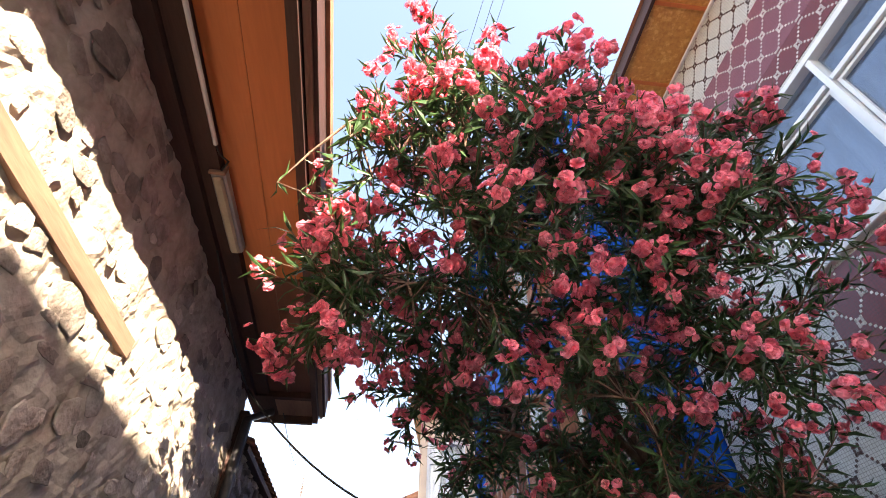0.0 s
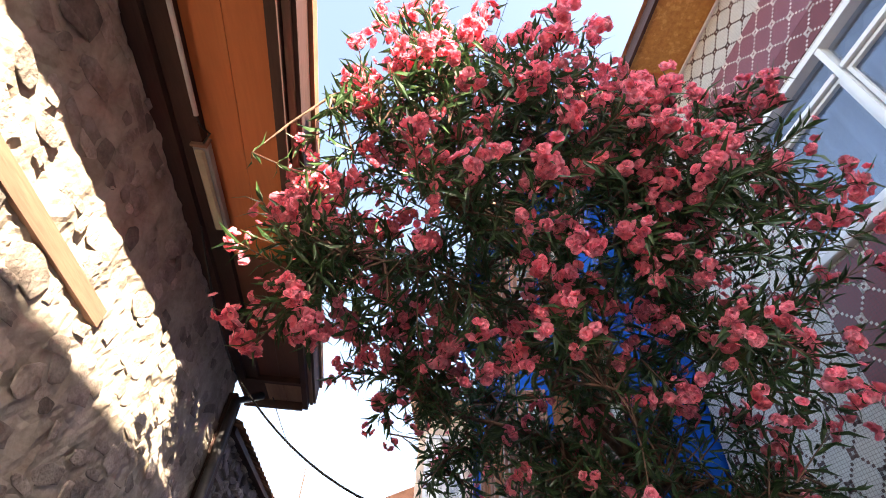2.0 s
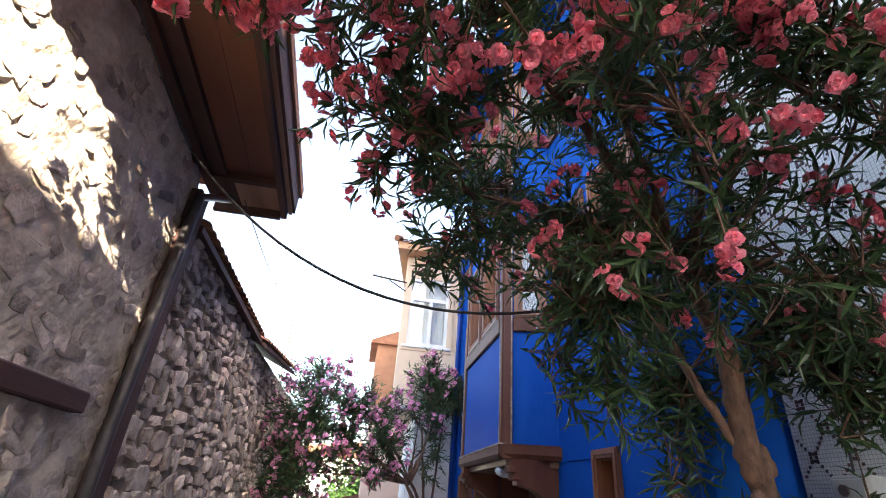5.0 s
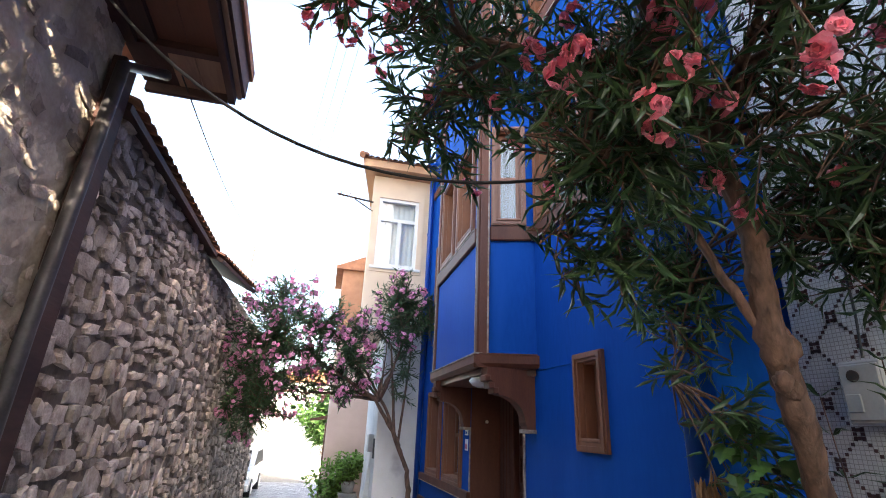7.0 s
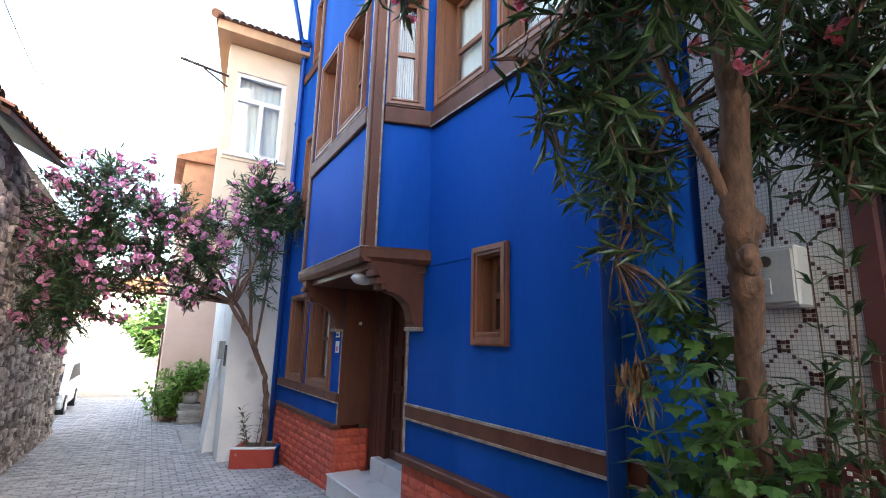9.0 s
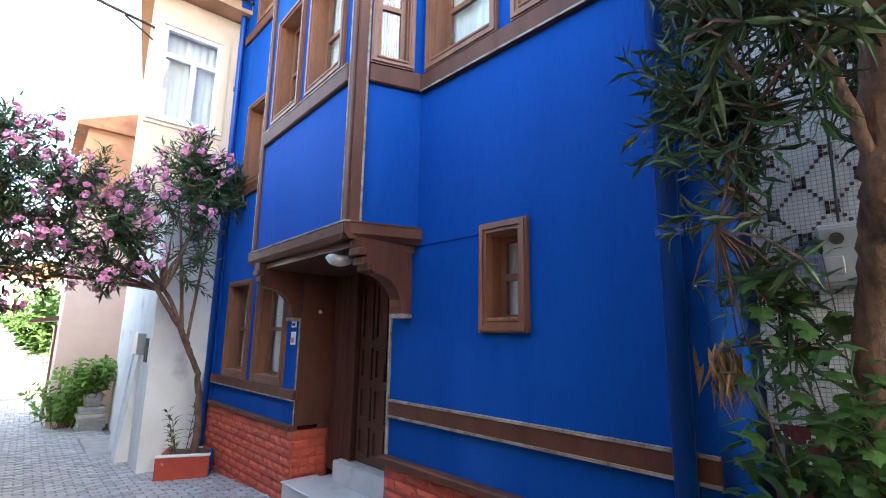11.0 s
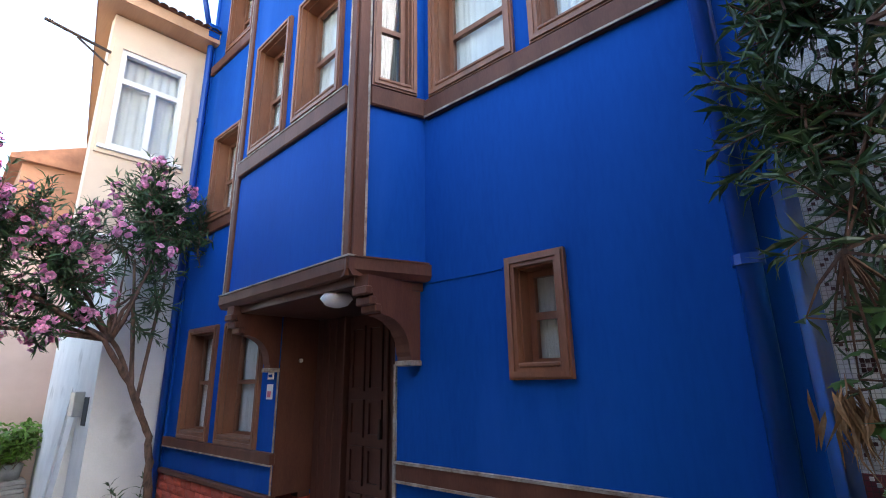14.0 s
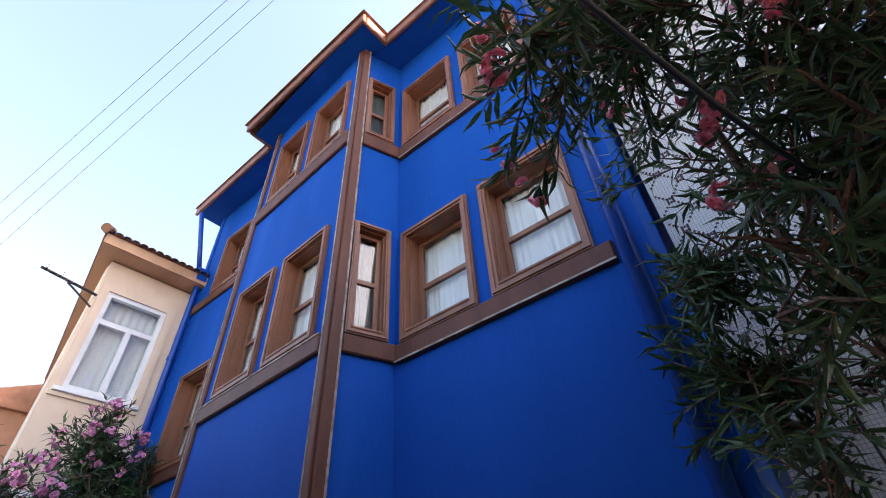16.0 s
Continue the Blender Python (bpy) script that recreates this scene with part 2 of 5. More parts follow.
# ---- building helpers ----
class MB:
    """A growing mesh of plain vertex and face lists."""

    def __init__(self):
        self.v, self.f = [], []

    def add(self, vs, fs):
        k = len(self.v)
        self.v += [tuple(p) for p in vs]
        self.f += [tuple(i + k for i in f) for f in fs]
        return self

    def box(self, x0, x1, y0, y1, z0, z1, b=0.0):
        """A block; with b its edges on all sides are chamfered."""
        if not b:
            vs = [(x, y, z) for x in (x0, x1) for y in (y0, y1) for z in (z0, z1)]
            return self.add(vs, [(0, 1, 3, 2), (4, 6, 7, 5), (0, 4, 5, 1), (2, 3, 7, 6), (0, 2, 6, 4), (1, 5, 7, 3)])
        bm = bmesh.new()
        bmesh.ops.create_cube(bm, size=1)
        for p in bm.verts:
            p.co = ((x0 + x1) / 2 + p.co.x * (x1 - x0), (y0 + y1) / 2 + p.co.y * (y1 - y0), (z0 + z1) / 2 + p.co.z * (z1 - z0))
        bmesh.ops.bevel(bm, geom=bm.edges[:], offset=b, segments=1, affect="EDGES")
        bm.verts.index_update()
        self.add([p.co[:] for p in bm.verts], [[q.index for q in f.verts] for f in bm.faces])
        bm.free()
        return self

    def prism(self, pts, a0, a1, axis="y"):
        """A polygon (u, w) drawn out along an axis: u, w are the other two axes in order."""
        n = len(pts)
        put = {"x": lambda u, w, a: (a, u, w), "y": lambda u, w, a: (u, a, w), "z": lambda u, w, a: (u, w, a)}[axis]
        vs = [put(u, w, a0) for u, w in pts] + [put(u, w, a1) for u, w in pts]
        return self.add(vs, [tuple(range(n)), tuple(range(2 * n - 1, n - 1, -1))] + [(i, i + n, (i + 1) % n + n, (i + 1) % n) for i in range(n)])

    def tube(self, pts, radii, sides=8):
        """A round limb along points."""
        rings = []
        for i, p in enumerate(pts):
            p = Vector(p)
            d = (Vector(pts[min(i + 1, len(pts) - 1)]) - Vector(pts[max(i - 1, 0)])).normalized()
            u = d.orthogonal().normalized() if i == 0 else (u - d * u.dot(d)).normalized()
            w = d.cross(u)
            r = radii[i] if hasattr(radii, "__len__") else radii
            rings.append([p + (u * math.cos(a) + w * math.sin(a)) * r for a in [2 * math.pi * k / sides for k in range(sides)]])
        vs = [q for ring in rings for q in ring]
        fs = [(i * sides + k, i * sides + (k + 1) % sides, (i + 1) * sides + (k + 1) % sides, (i + 1) * sides + k) for i in range(len(rings) - 1) for k in range(sides)]
        fs += [tuple(range(sides - 1, -1, -1)), tuple(range((len(rings) - 1) * sides, len(rings) * sides))]
        return self.add(vs, fs)

    def mesh(self, name, material, smooth=False):
        me = bpy.data.meshes.new(name)
        me.from_pydata(self.v, [], self.f)
        me.materials.append(material)
        if smooth:
            me.shade_smooth()
        else:
            bm = bmesh.new()
            bm.from_mesh(me)
            bmesh.ops.recalc_face_normals(bm, faces=bm.faces[:]) if len(me.polygons) < 4000 else None
            bm.to_mesh(me)
            bm.free()
        return me


def thing(name, label, category, group="", kind="", at=(0, 0, 0)):
    ob = new(name)
    ob.location = at
    return tagged(ob, label, category, group, kind)


def part(name, mb, material, parent=None, label="", smooth=False):
    """One mesh object under a thing or a part, in world coordinates."""
    ob = new(name, mb.mesh(name, material, smooth) if isinstance(mb, MB) else mb)
    if parent:
        ob.parent = parent
        at = parent.location.copy()
        if parent.parent:
            at += parent.parent.location
        ob.location = -at if isinstance(mb, MB) else ob.location
    if label:
        ob["label"] = label
    return ob


def solid(name, mb, material, label, category, kind="", group="", smooth=False):
    """A thing that is one mesh."""
    return tagged(part(name, mb, material, smooth=smooth), label, category, group, kind)


def ground_z(y):
    """The lane falls away from the camera's start and flattens further on."""
    return 0.05 - 0.055 * (y - 8.65) if y < 12 else -0.134 - 0.03 * (y - 12) if y < 31 else -0.704


def left_x(y):
    """The face of the stone houses on the lane's west side."""
    return -1.27 - 0.05 * y if y < 5.0 else -1.52


# ---- ground and enclosing buildings ----
gb = MB()
ys = [-60, -20, -8, -4, 0, 4, 8, 10, 12, 16, 20, 26, 31, 60, 400, 1500]
xs = [-1500, -60, -8, -1.55, 0, 1.2, 3.3, 8, 60, 1500]
gb.add([(x, y, ground_z(max(y, -8)) - 0.012) for y in ys for x in xs], [(j * len(xs) + i, j * len(xs) + i + 1, (j + 1) * len(xs) + i + 1, (j + 1) * len(xs) + i) for j in range(len(ys) - 1) for i in range(len(xs) - 1)])
solid("ground", gb, SAND, "grey sandy joint bed under the lane's stone setts", "ground", kind="structure")


def plane_wall(mb, at, a0, a1, z0, z1, thick, holes=(), axis="x"):
    """A wall on the plane axis = at, from a0 to a1 along the other axis, going thick behind it, with real openings (a, b, za, zb)."""
    aa = sorted({a0, a1, *[h[0] for h in holes], *[h[1] for h in holes]})
    zz = sorted({z0, z1, *[h[2] for h in holes], *[h[3] for h in holes]})
    P = (lambda d, a, z: (at + d, a, z)) if axis == "x" else (lambda d, a, z: (a, at + d, z))
    is_hole = lambda a, z: any(h[0] < a < h[1] and h[2] < z < h[3] for h in holes)
    for i in range(len(aa) - 1):
        for j in range(len(zz) - 1):
            if not is_hole((aa[i] + aa[i + 1]) / 2, (zz[j] + zz[j + 1]) / 2):
                for d in (0, thick):
                    mb.add([P(d, aa[i], zz[j]), P(d, aa[i + 1], zz[j]), P(d, aa[i + 1], zz[j + 1]), P(d, aa[i], zz[j + 1])], [(0, 1, 2, 3)])
    for h in (*holes, (a0, a1, z0, z1)):
        for p, q in (((h[0], h[2]), (h[1], h[2])), ((h[1], h[2]), (h[1], h[3])), ((h[1], h[3]), (h[0], h[3])), ((h[0], h[3]), (h[0], h[2]))):
            if (h == (a0, a1, z0, z1) and not (p[1] == q[1] == z0 and any(k[2] == z0 for k in holes))) or h != (a0, a1, z0, z1) and not ((p[1] == q[1] and p[1] in (z0, z1)) or (p[0] == q[0] and p[0] in (a0, a1))):
                mb.add([P(0, *p), P(0, *q), P(thick, *q), P(thick, *p)], [(0, 1, 2, 3)])
    return mb


def placed(mb, m):
    mb.v = [tuple(m @ Vector(p)) for p in mb.v]
    return mb


def wall_frame(origin, u, n):
    """Local axes at an opening: x along the wall, y into it, z up."""
    u, n = Vector(u), Vector(n)
    return Matrix(((u.x, -n.x, 0, origin[0]), (u.y, -n.y, 0, origin[1]), (0, 0, 1, origin[2]), (0, 0, 0, 1)))


def ring(mb, w, h, b, d0, d1, x0=0.0, z0=0.0):
    """A rectangular frame of bar width b from depth d0 to d1, mitred as butt joints."""
    out = ((x0, z0), (x0 + w, z0), (x0 + w, z0 + h), (x0, z0 + h))
    inn = ((x0 + b, z0 + b), (x0 + w - b, z0 + b), (x0 + w - b, z0 + h - b), (x0 + b, z0 + h - b))
    vs = [(x, d, z) for loop in (out, inn) for d in (d0, d1) for x, z in loop]
    fs = []
    for i in range(4):
        j = (i + 1) % 4
        fs += [(i, j, 8 + j, 8 + i), (4 + i, 12 + i, 12 + j, 4 + j), (i, 4 + i, 4 + j, j), (8 + i, 8 + j, 12 + j, 12 + i)]
    return mb.add(vs, fs)


def wood_window(house, origin, u, n, w, h, depth=0.16, two=False, wood=None, sash_mat=None, casing=0.075, curtain=CURTAIN):
    """A deep-set window: casing, boxed reveal, sash with a transom bar, panes, sill, curtain."""
    m = wall_frame(origin, u, n)
    wood, sash_mat = wood or WINDOW_WOOD, sash_mat or WINDOW_WOOD
    win = part("window", placed(ring(MB(), w, h, casing, -0.035, 0.02), m), wood, house, "brown wooden window with deep reveal")
    part("casing_bead", placed(ring(MB(), w - 0.03, h - 0.03, casing * 0.45, -0.05, -0.037, 0.015, 0.015), m), wood, win)
    c2 = casing - 0.005
    part("reveal", placed(ring(MB(), w - 2 * c2, h - 2 * c2, 0.018, 0.018, depth + 0.06, c2, c2), m), wood, win)
    i0, iw, ih = c2 + 0.018, w - 2 * c2 - 0.036, h - 2 * c2 - 0.036
    s = ring(MB(), iw, ih, 0.045, depth, depth + 0.045, i0, i0)
    s.box(i0 + 0.045, i0 + iw - 0.045, depth + 0.002, depth + 0.04, i0 + ih * 0.47, i0 + ih * 0.47 + 0.05)
    if two:
        s.box(i0 + iw / 2 - 0.025, i0 + iw / 2 + 0.025, depth + 0.001, depth + 0.041, i0 + 0.045, i0 + ih - 0.045)
    part("sash", placed(s, m), sash_mat, win)
    for za, zb in ((i0 + 0.04, i0 + ih * 0.47 + 0.004), (i0 + ih * 0.47 + 0.046, i0 + ih - 0.04)):
        pn = part("pane", placed(MB().box(i0 + 0.04, i0 + iw - 0.04, depth + 0.018, depth + 0.022, za, zb), m), GLASS, win)
        pn.visible_shadow = False
    part("sill", placed(MB().box(i0 - 0.01, i0 + iw + 0.01, -0.045, depth, c2 + 0.004, c2 + 0.036, 0.008), m), wood, win, "worn wooden sill")
    if curtain:
        k = 36
        vs = [(i0 + iw * i / k, depth + 0.075 + 0.018 * math.sin(i * 1.9) + 0.008 * math.sin(i * 0.7), z) for z in (i0, i0 + ih) for i in range(k + 1)]
        part("curtain", placed(MB().add(vs, [(i, i + 1, k + 2 + i, k + 1 + i) for i in range(k)]), m), curtain, win, "pale hanging curtain", smooth=True)
    # near-black sheet behind the curtain, the room's darkness put in as colour
    part("unlit_room_sheet", placed(MB().box(i0, i0 + iw, depth + 0.3, depth + 0.32, i0, i0 + ih), m), UNLIT_DARK, win)
    return win


# ---- blue timber house ----
W, BX = 2.36, 1.785                       # faces of the wall and of the bay
Y0, Y1 = 4.07, 11.38                     # ends of the wall
BY0, BY1 = 6.62, 8.87                    # ends of the bay
SPLAY = Matrix.Translation((BX, BY0, 0)) @ Matrix.Rotation(radians(-2.74), 4, "Z") @ Matrix.Translation((-BX, -BY0, 0))   # the bay's front runs out of parallel with the wall
BAY_U, BAY_N = SPLAY.to_3x3() @ Vector((0, 1, 0)), SPLAY.to_3x3() @ Vector((-1, 0, 0))
TOP = 9.30
house = thing("blue_house", "three-storey cobalt blue house with brown timber trim and bay", "house", at=(W, 8, 0))
WEST, NORTH_U = (-1, 0, 0), (0, 1, 0)
low = [(5.185, 5.63, 1.915, 2.72), (8.83, 9.76, 1.26, 2.65), (9.98, 10.84, 1.26, 2.65)]
DY0, DY1 = 6.74, 8.49                    # the doorway
up = [(y0, y1, z0, z1) for z0, z1 in ((4.28, 5.61), (7.14, 8.47)) for y0, y1 in ((4.42, 5.31), (5.45, 6.32))] + [(9.92, 10.77, 4.13, 5.54), (9.92, 10.77, 7.03, 8.32)]
plinth_top = 0.86
wall = MB()
plane_wall(wall, W, Y0, Y1, plinth_top, TOP, 0.30, low + up + [(DY0, DY1, plinth_top, 2.66)])
part("wall", wall, BLUE, house)
side = MB()
plane_wall(side, Y0, W + 0.3, 7.5, 0.0, TOP, 0.3, axis="y")
plane_wall(side, Y1, W + 0.3, 7.5, -0.5, TOP, -0.3, axis="y")
plane_wall(side, 7.5, Y0, Y1, -0.3, TOP, -0.3)
part("side_wall", side, BLUE, house)
for ya, yb, za, zb in low:
    wood_window(house, (W, ya, za), NORTH_U, WEST, yb - ya, zb - za, depth=0.14 if yb - ya > 0.5 else 0.12)
for ya, yb, za, zb in up:
    wood_window(house, (W, ya, za), NORTH_U, WEST, yb - ya, zb - za)

# the bay: front wall, two returns, floor
front_holes = [(BY0 + a, BY0 + b, z0, z1) for z0, z1 in ((4.31, 5.70), (7.28, 8.68)) for a, b in ((0.22, 1.03), (1.20, 1.97))]
bay = MB()
plane_wall(bay, BX, BY0, BY1, 2.70, TOP, 0.12, front_holes)
part("bay_wall", placed(bay, SPLAY), BLUE, house)
SK = -0.22                               # the near return meets the wall a little south of the corner
ret_u = Vector((W - BX, SK, 0)).normalized()
ret_n = Vector((ret_u.y, -ret_u.x, 0))
rl = math.hypot(W - BX, SK)
ret = MB()
plane_wall(ret, 0, 0.0, rl, 2.70, TOP, 0.10, [(0.12, 0.53, z, z + 1.36) for z in (4.30, 7.21)], axis="y")
part("bay_return", placed(ret, wall_frame((BX, BY0, 0), ret_u, ret_n)), BLUE, house)
ret2 = MB()
plane_wall(ret2, BY1, BX + 0.12, W - 0.05, 2.70, TOP, -0.12, axis="y")
part("bay_return", placed(ret2, SPLAY), BLUE, house)
for ya, yb, za, zb in front_holes:
    wood_window(house, SPLAY @ Vector((BX, ya, za)), BAY_U, BAY_N, yb - ya, zb - za, depth=0.13)
for z in (4.30, 7.21):
    o = Vector((BX, BY0, z)) + ret_u * 0.12
    # curtain colour darkened here to offset too much light on the return
    wood_window(house, o, ret_u, ret_n, 0.41, 1.36, depth=0.08, casing=0.055, curtain=CURTAIN_SHADED)
part("bay_floor", MB().prism([(BX + 0.03, BY0 - 0.01), (BX + 0.13, BY1 - 0.03), (W, BY1 - 0.03), (W, BY0 + SK + 0.03)], 2.60, 2.72, axis="z"), BROWN_DARK, house)
# cornice under the bay, with a pale peeled lip
corn = MB()
corn.prism([(BX - 0.06, 2.80), (BX - 0.06, 2.71), (BX - 0.025, 2.665), (BX + 0.10, 2.665), (BX + 0.10, 2.80)], BY0 - 0.07, BY1 + 0.01)
part("cornice", placed(corn, SPLAY), BROWN, house)
RET = wall_frame((BX, BY0, 0), ret_u, ret_n)
part("cornice", placed(MB().prism([(-0.07, 2.80), (-0.07, 2.71), (-0.035, 2.665), (0.06, 2.665), (0.06, 2.80)], -0.052, rl + 0.02, axis="x"), RET), BROWN, house)
part("cornice_lip", placed(MB().box(BX - 0.068, BX + 0.02, BY0 - 0.075, BY1 + 0.012, 2.802, 2.816), SPLAY), PEELED, house, "peeling pale paint lip")
part("cornice_lip", placed(MB().box(-0.04, rl, -0.077, 0.0, 2.801, 2.812), RET), BROWN, house)


def bracket(y, t):
    """A scrolled console under the bay."""
    pts = [(W + 0.02, 2.665), (BX + 0.04, 2.665), (BX + 0.04, 2.56), (BX + 0.09, 2.53), (BX + 0.11, 2.46), (BX + 0.16, 2.43)]
    for i in range(8):
        a = math.pi / 2 * i / 7
        pts.append((BX + 0.17 + 0.29 * math.sin(a), 2.13 + 0.26 * math.cos(a)))
    pts += [(W - 0.10, 2.10), (W - 0.10, 2.04), (W + 0.02, 2.04)]
    b = part("bracket", MB().prism(pts, y, y + t), BROWN, house, "carved brown console bracket")
    part("bracket_foot", MB().box(W - 0.115, W + 0.01, y - 0.015, y + t + 0.015, 2.03, 2.07, 0.006), PEELED, b)
    for k, (dx, dz) in enumerate(((0.03, 2.54), (0.07, 2.47), (0.12, 2.42))):
        part("scroll", MB().box(BX + dx - 0.012, BX + dx + 0.05, y - 0.01, y + t + 0.01, dz - 0.02, dz + 0.045, 0.01), BROWN, b)


bracket(6.46, 0.15)
bracket(8.50, 0.13)

# corner posts, sill bands, belts
for ya, yb in ((BY0 - 0.01, BY0 + 0.075), (BY1 - 0.085, BY1 + 0.005)):
    part("corner_post", placed(MB().box(BX - 0.03, BX + 0.012, ya, yb, 2.80, TOP, 0.008), SPLAY), BROWN, house)
    part("post_edge", placed(MB().box(BX - 0.034, BX - 0.028, yb - 0.018, yb - 0.002, 2.80, TOP), SPLAY), PEELED, house)
part("corner_post", placed(MB().box(0.0, 0.105, -0.045, 0.004, 2.80, TOP, 0.008), RET), BROWN, house)
part("post_edge", placed(MB().box(0.085, 0.103, -0.05, -0.044, 2.80, TOP), RET), PEELED, house)
for (z0, z1), (r0, r1), (w0, w1), (f0, f1) in (((4.12, 4.305), (4.11, 4.29), (4.09, 4.272), (3.98, 4.125)), ((7.04, 7.275), (6.98, 7.205), (6.93, 7.135), (6.86, 7.025))):
    part("sill_band", placed(MB().box(BX - 0.045, BX + 0.01, BY0 + 0.085, BY1 - 0.095, z0, z1, 0.012), SPLAY), BROWN, house)
    part("band_lip", placed(MB().box(BX - 0.052, BX - 0.044, BY0 + 0.085, BY1 - 0.095, z1 - 0.02, z1 - 0.004), SPLAY), PEELED, house, "peeling pale paint line")
    part("sill_band", placed(MB().box(0.11, rl, -0.04, 0.0, r0, r1, 0.012), RET), BROWN, house)
    part("sill_band", MB().box(W - 0.045, W + 0.01, 4.30, BY0 + SK - 0.03, w0, w1, 0.012), BROWN, house)
    part("band_lip", MB().box(W - 0.052, W - 0.044, 4.30, BY0 + SK - 0.04, w0 + 0.004, w0 + 0.02), PEELED, house)
    part("sill_band", MB().box(W - 0.045, W + 0.01, BY1 + 0.04, Y1 - 0.12, f0, f1, 0.012), BROWN, house)
part("belt", MB().box(W - 0.035, W + 0.01, Y0, DY0 - 0.05, 1.205, 1.335, 0.008), BROWN, house)
for z in (1.20, 1.33):
    part("belt_edge", MB().box(W - 0.045, W - 0.01, Y0, DY0 - 0.05, z - 0.006, z + 0.012), PEELED, house, "flaking pale edge strip")
part("belt", MB().box(W - 0.05, W + 0.01, 8.46, Y1 - 0.1, 1.14, 1.255, 0.01), BROWN, house)
part("belt_edge", MB().box(W - 0.056, W - 0.02, 8.46, Y1 - 0.1, 1.135, 1.15), PEELED, house, "flaking pale edge strip")
part("plinth_cap", MB().box(W - 0.09, W + 0.05, Y0, DY0 + 0.01, plinth_top - 0.05, plinth_top + 0.02, 0.012), BROWN, house, "grey-brown ledge over the red blocks")
part("plinth_cap", MB().box(W - 0.06, W + 0.05, DY1 - 0.01, Y1, plinth_top - 0.05, plinth_top + 0.01, 0.012), BROWN, house)
part("door_edge", MB().box(W - 0.02, W + 0.03, DY0 - 0.025, DY0, plinth_top + 0.021, 2.05), PEELED, house)
part("door_edge", MB().box(W - 0.012, W + 0.02, DY1, DY1 + 0.015, plinth_top + 0.011, 2.05), PEELED, house)
for y in (Y0 + 0.0, Y1 - 0.1):
    part("corner_board", MB().box(W - 0.025, W + 0.01, y, y + 0.10, plinth_top, TOP, 0.006), BLUE, house)

part("seam", MB().box(W - 0.009, W + 0.002, 5.66, 6.40, 2.655, 2.672), BLUE, house, "raised plaster seam")

# recessed doorway
part("doorway_side", MB().box(W + 0.004, W + 0.44, DY1 - 0.018, DY1 - 0.002, 0.86, 2.60), BROWN, house)
part("doorway_side", MB().box(W + 0.302, W + 0.44, DY1, DY1 + 0.12, 0.80, 2.60), BROWN_DARK, house)
part("doorway_side", MB().box(W + 0.004, W + 0.301, DY0 + 0.001, DY0 + 0.015, 0.86, 2.60), BROWN, house)
part("doorway_side", MB().box(W + 0.302, W + 0.62, DY0 - 0.10, DY0, 0.2, 2.60), BROWN_DARK, house)
part("doorway_ceiling", MB().box(W + 0.002, W + 0.62, DY0, DY1, 2.60, 2.66), BROWN_DARK, house)
part("plank_panel", MB().box(W + 0.464, W + 0.54, 8.02, DY1 + 0.02, 0.35, 2.60), BROWN_DARK, house)
for i in range(4):
    part("plank", MB().box(W + 0.44, W + 0.462, 8.03 + 0.115 * i, 8.03 + 0.115 * i + 0.107, 0.36, 2.595, 0.006), BROWN_DARK, house)
door = part("door", MB().box(W + 0.50, W + 0.55, DY0 + 0.01, 7.97, 0.52, 2.59), BROWN_DARK, house, "dark brown panelled wooden double door")
for leaf_y in (6.77, 7.39):
    for za, zb in ((0.60, 0.90), (0.97, 1.32), (1.40, 1.75), (1.83, 2.48)):
        for c in (0, 1):
            y = leaf_y + 0.05 + c * 0.27
            pn = part("door_panel", placed(ring(MB(), 0.22, zb - za, 0.035, -0.024, 0.0), wall_frame((W + 0.501, y, za), NORTH_U, WEST)), BROWN_DARK, door)
            part("panel_field", MB().box(W + 0.486, W + 0.502, y + 0.05, y + 0.17, za + 0.05, zb - 0.05, 0.012), BROWN_DARK, pn)
part("door_jamb", MB().box(W + 0.42, W + 0.56, 7.97, 8.03, 0.52, 2.60, 0.01), BROWN_DARK, house)
part("meeting_stile", MB().box(W + 0.465, W + 0.50, 7.345, 7.405, 0.54, 2.57, 0.008), BROWN_DARK, door)
part("handle", MB().box(W + 0.44, W + 0.466, 7.42, 7.45, 1.40, 1.58, 0.006), IRON, door, "dark iron door handle")
part("peephole_lamp", MB().tube([(W + 0.23, DY1 - 0.016, 2.15), (W + 0.23, DY1 - 0.04, 2.15)], 0.022, 12), WHITE, house, "small round white door bell")
part("step", MB().box(W - 0.09, W + 0.6, DY0 + 0.03, DY1 - 0.005, -0.1, 0.28, 0.012), MARBLE, house, "grey marble entrance step")
part("step", MB().box(W + 0.33, W + 0.62, DY0 + 0.03, 8.16, 0.28, 0.52, 0.012), MARBLE, house, "grey marble entrance step")
part("step_lip", MB().box(W - 0.11, W + 0.33, DY0 + 0.03, DY1 - 0.004, 0.281, 0.305, 0.008), MARBLE, house)
part("lamp_shade", MB().tube([(1.94, 6.98, 2.60), (1.94, 6.98, 2.56), (1.94, 6.98, 2.51), (1.94, 6.98, 2.49)], [0.10, 0.13, 0.09, 0.03], 16), WHITE, house, "white domed porch light", smooth=True)
for z, hh, m in ((1.96, 0.09, WHITE), (1.76, 0.15, WHITE)):
    sg = part("sign_plate", MB().box(W - 0.012, W - 0.002, 8.58, 8.69, z, z + hh), m, house, "small enamel plate by the door")
    part("plate_mark", MB().box(W - 0.016, W - 0.013, 8.60, 8.67, z + 0.02, z + hh * 0.55), BLUE if z > 1.9 else PETAL, sg)

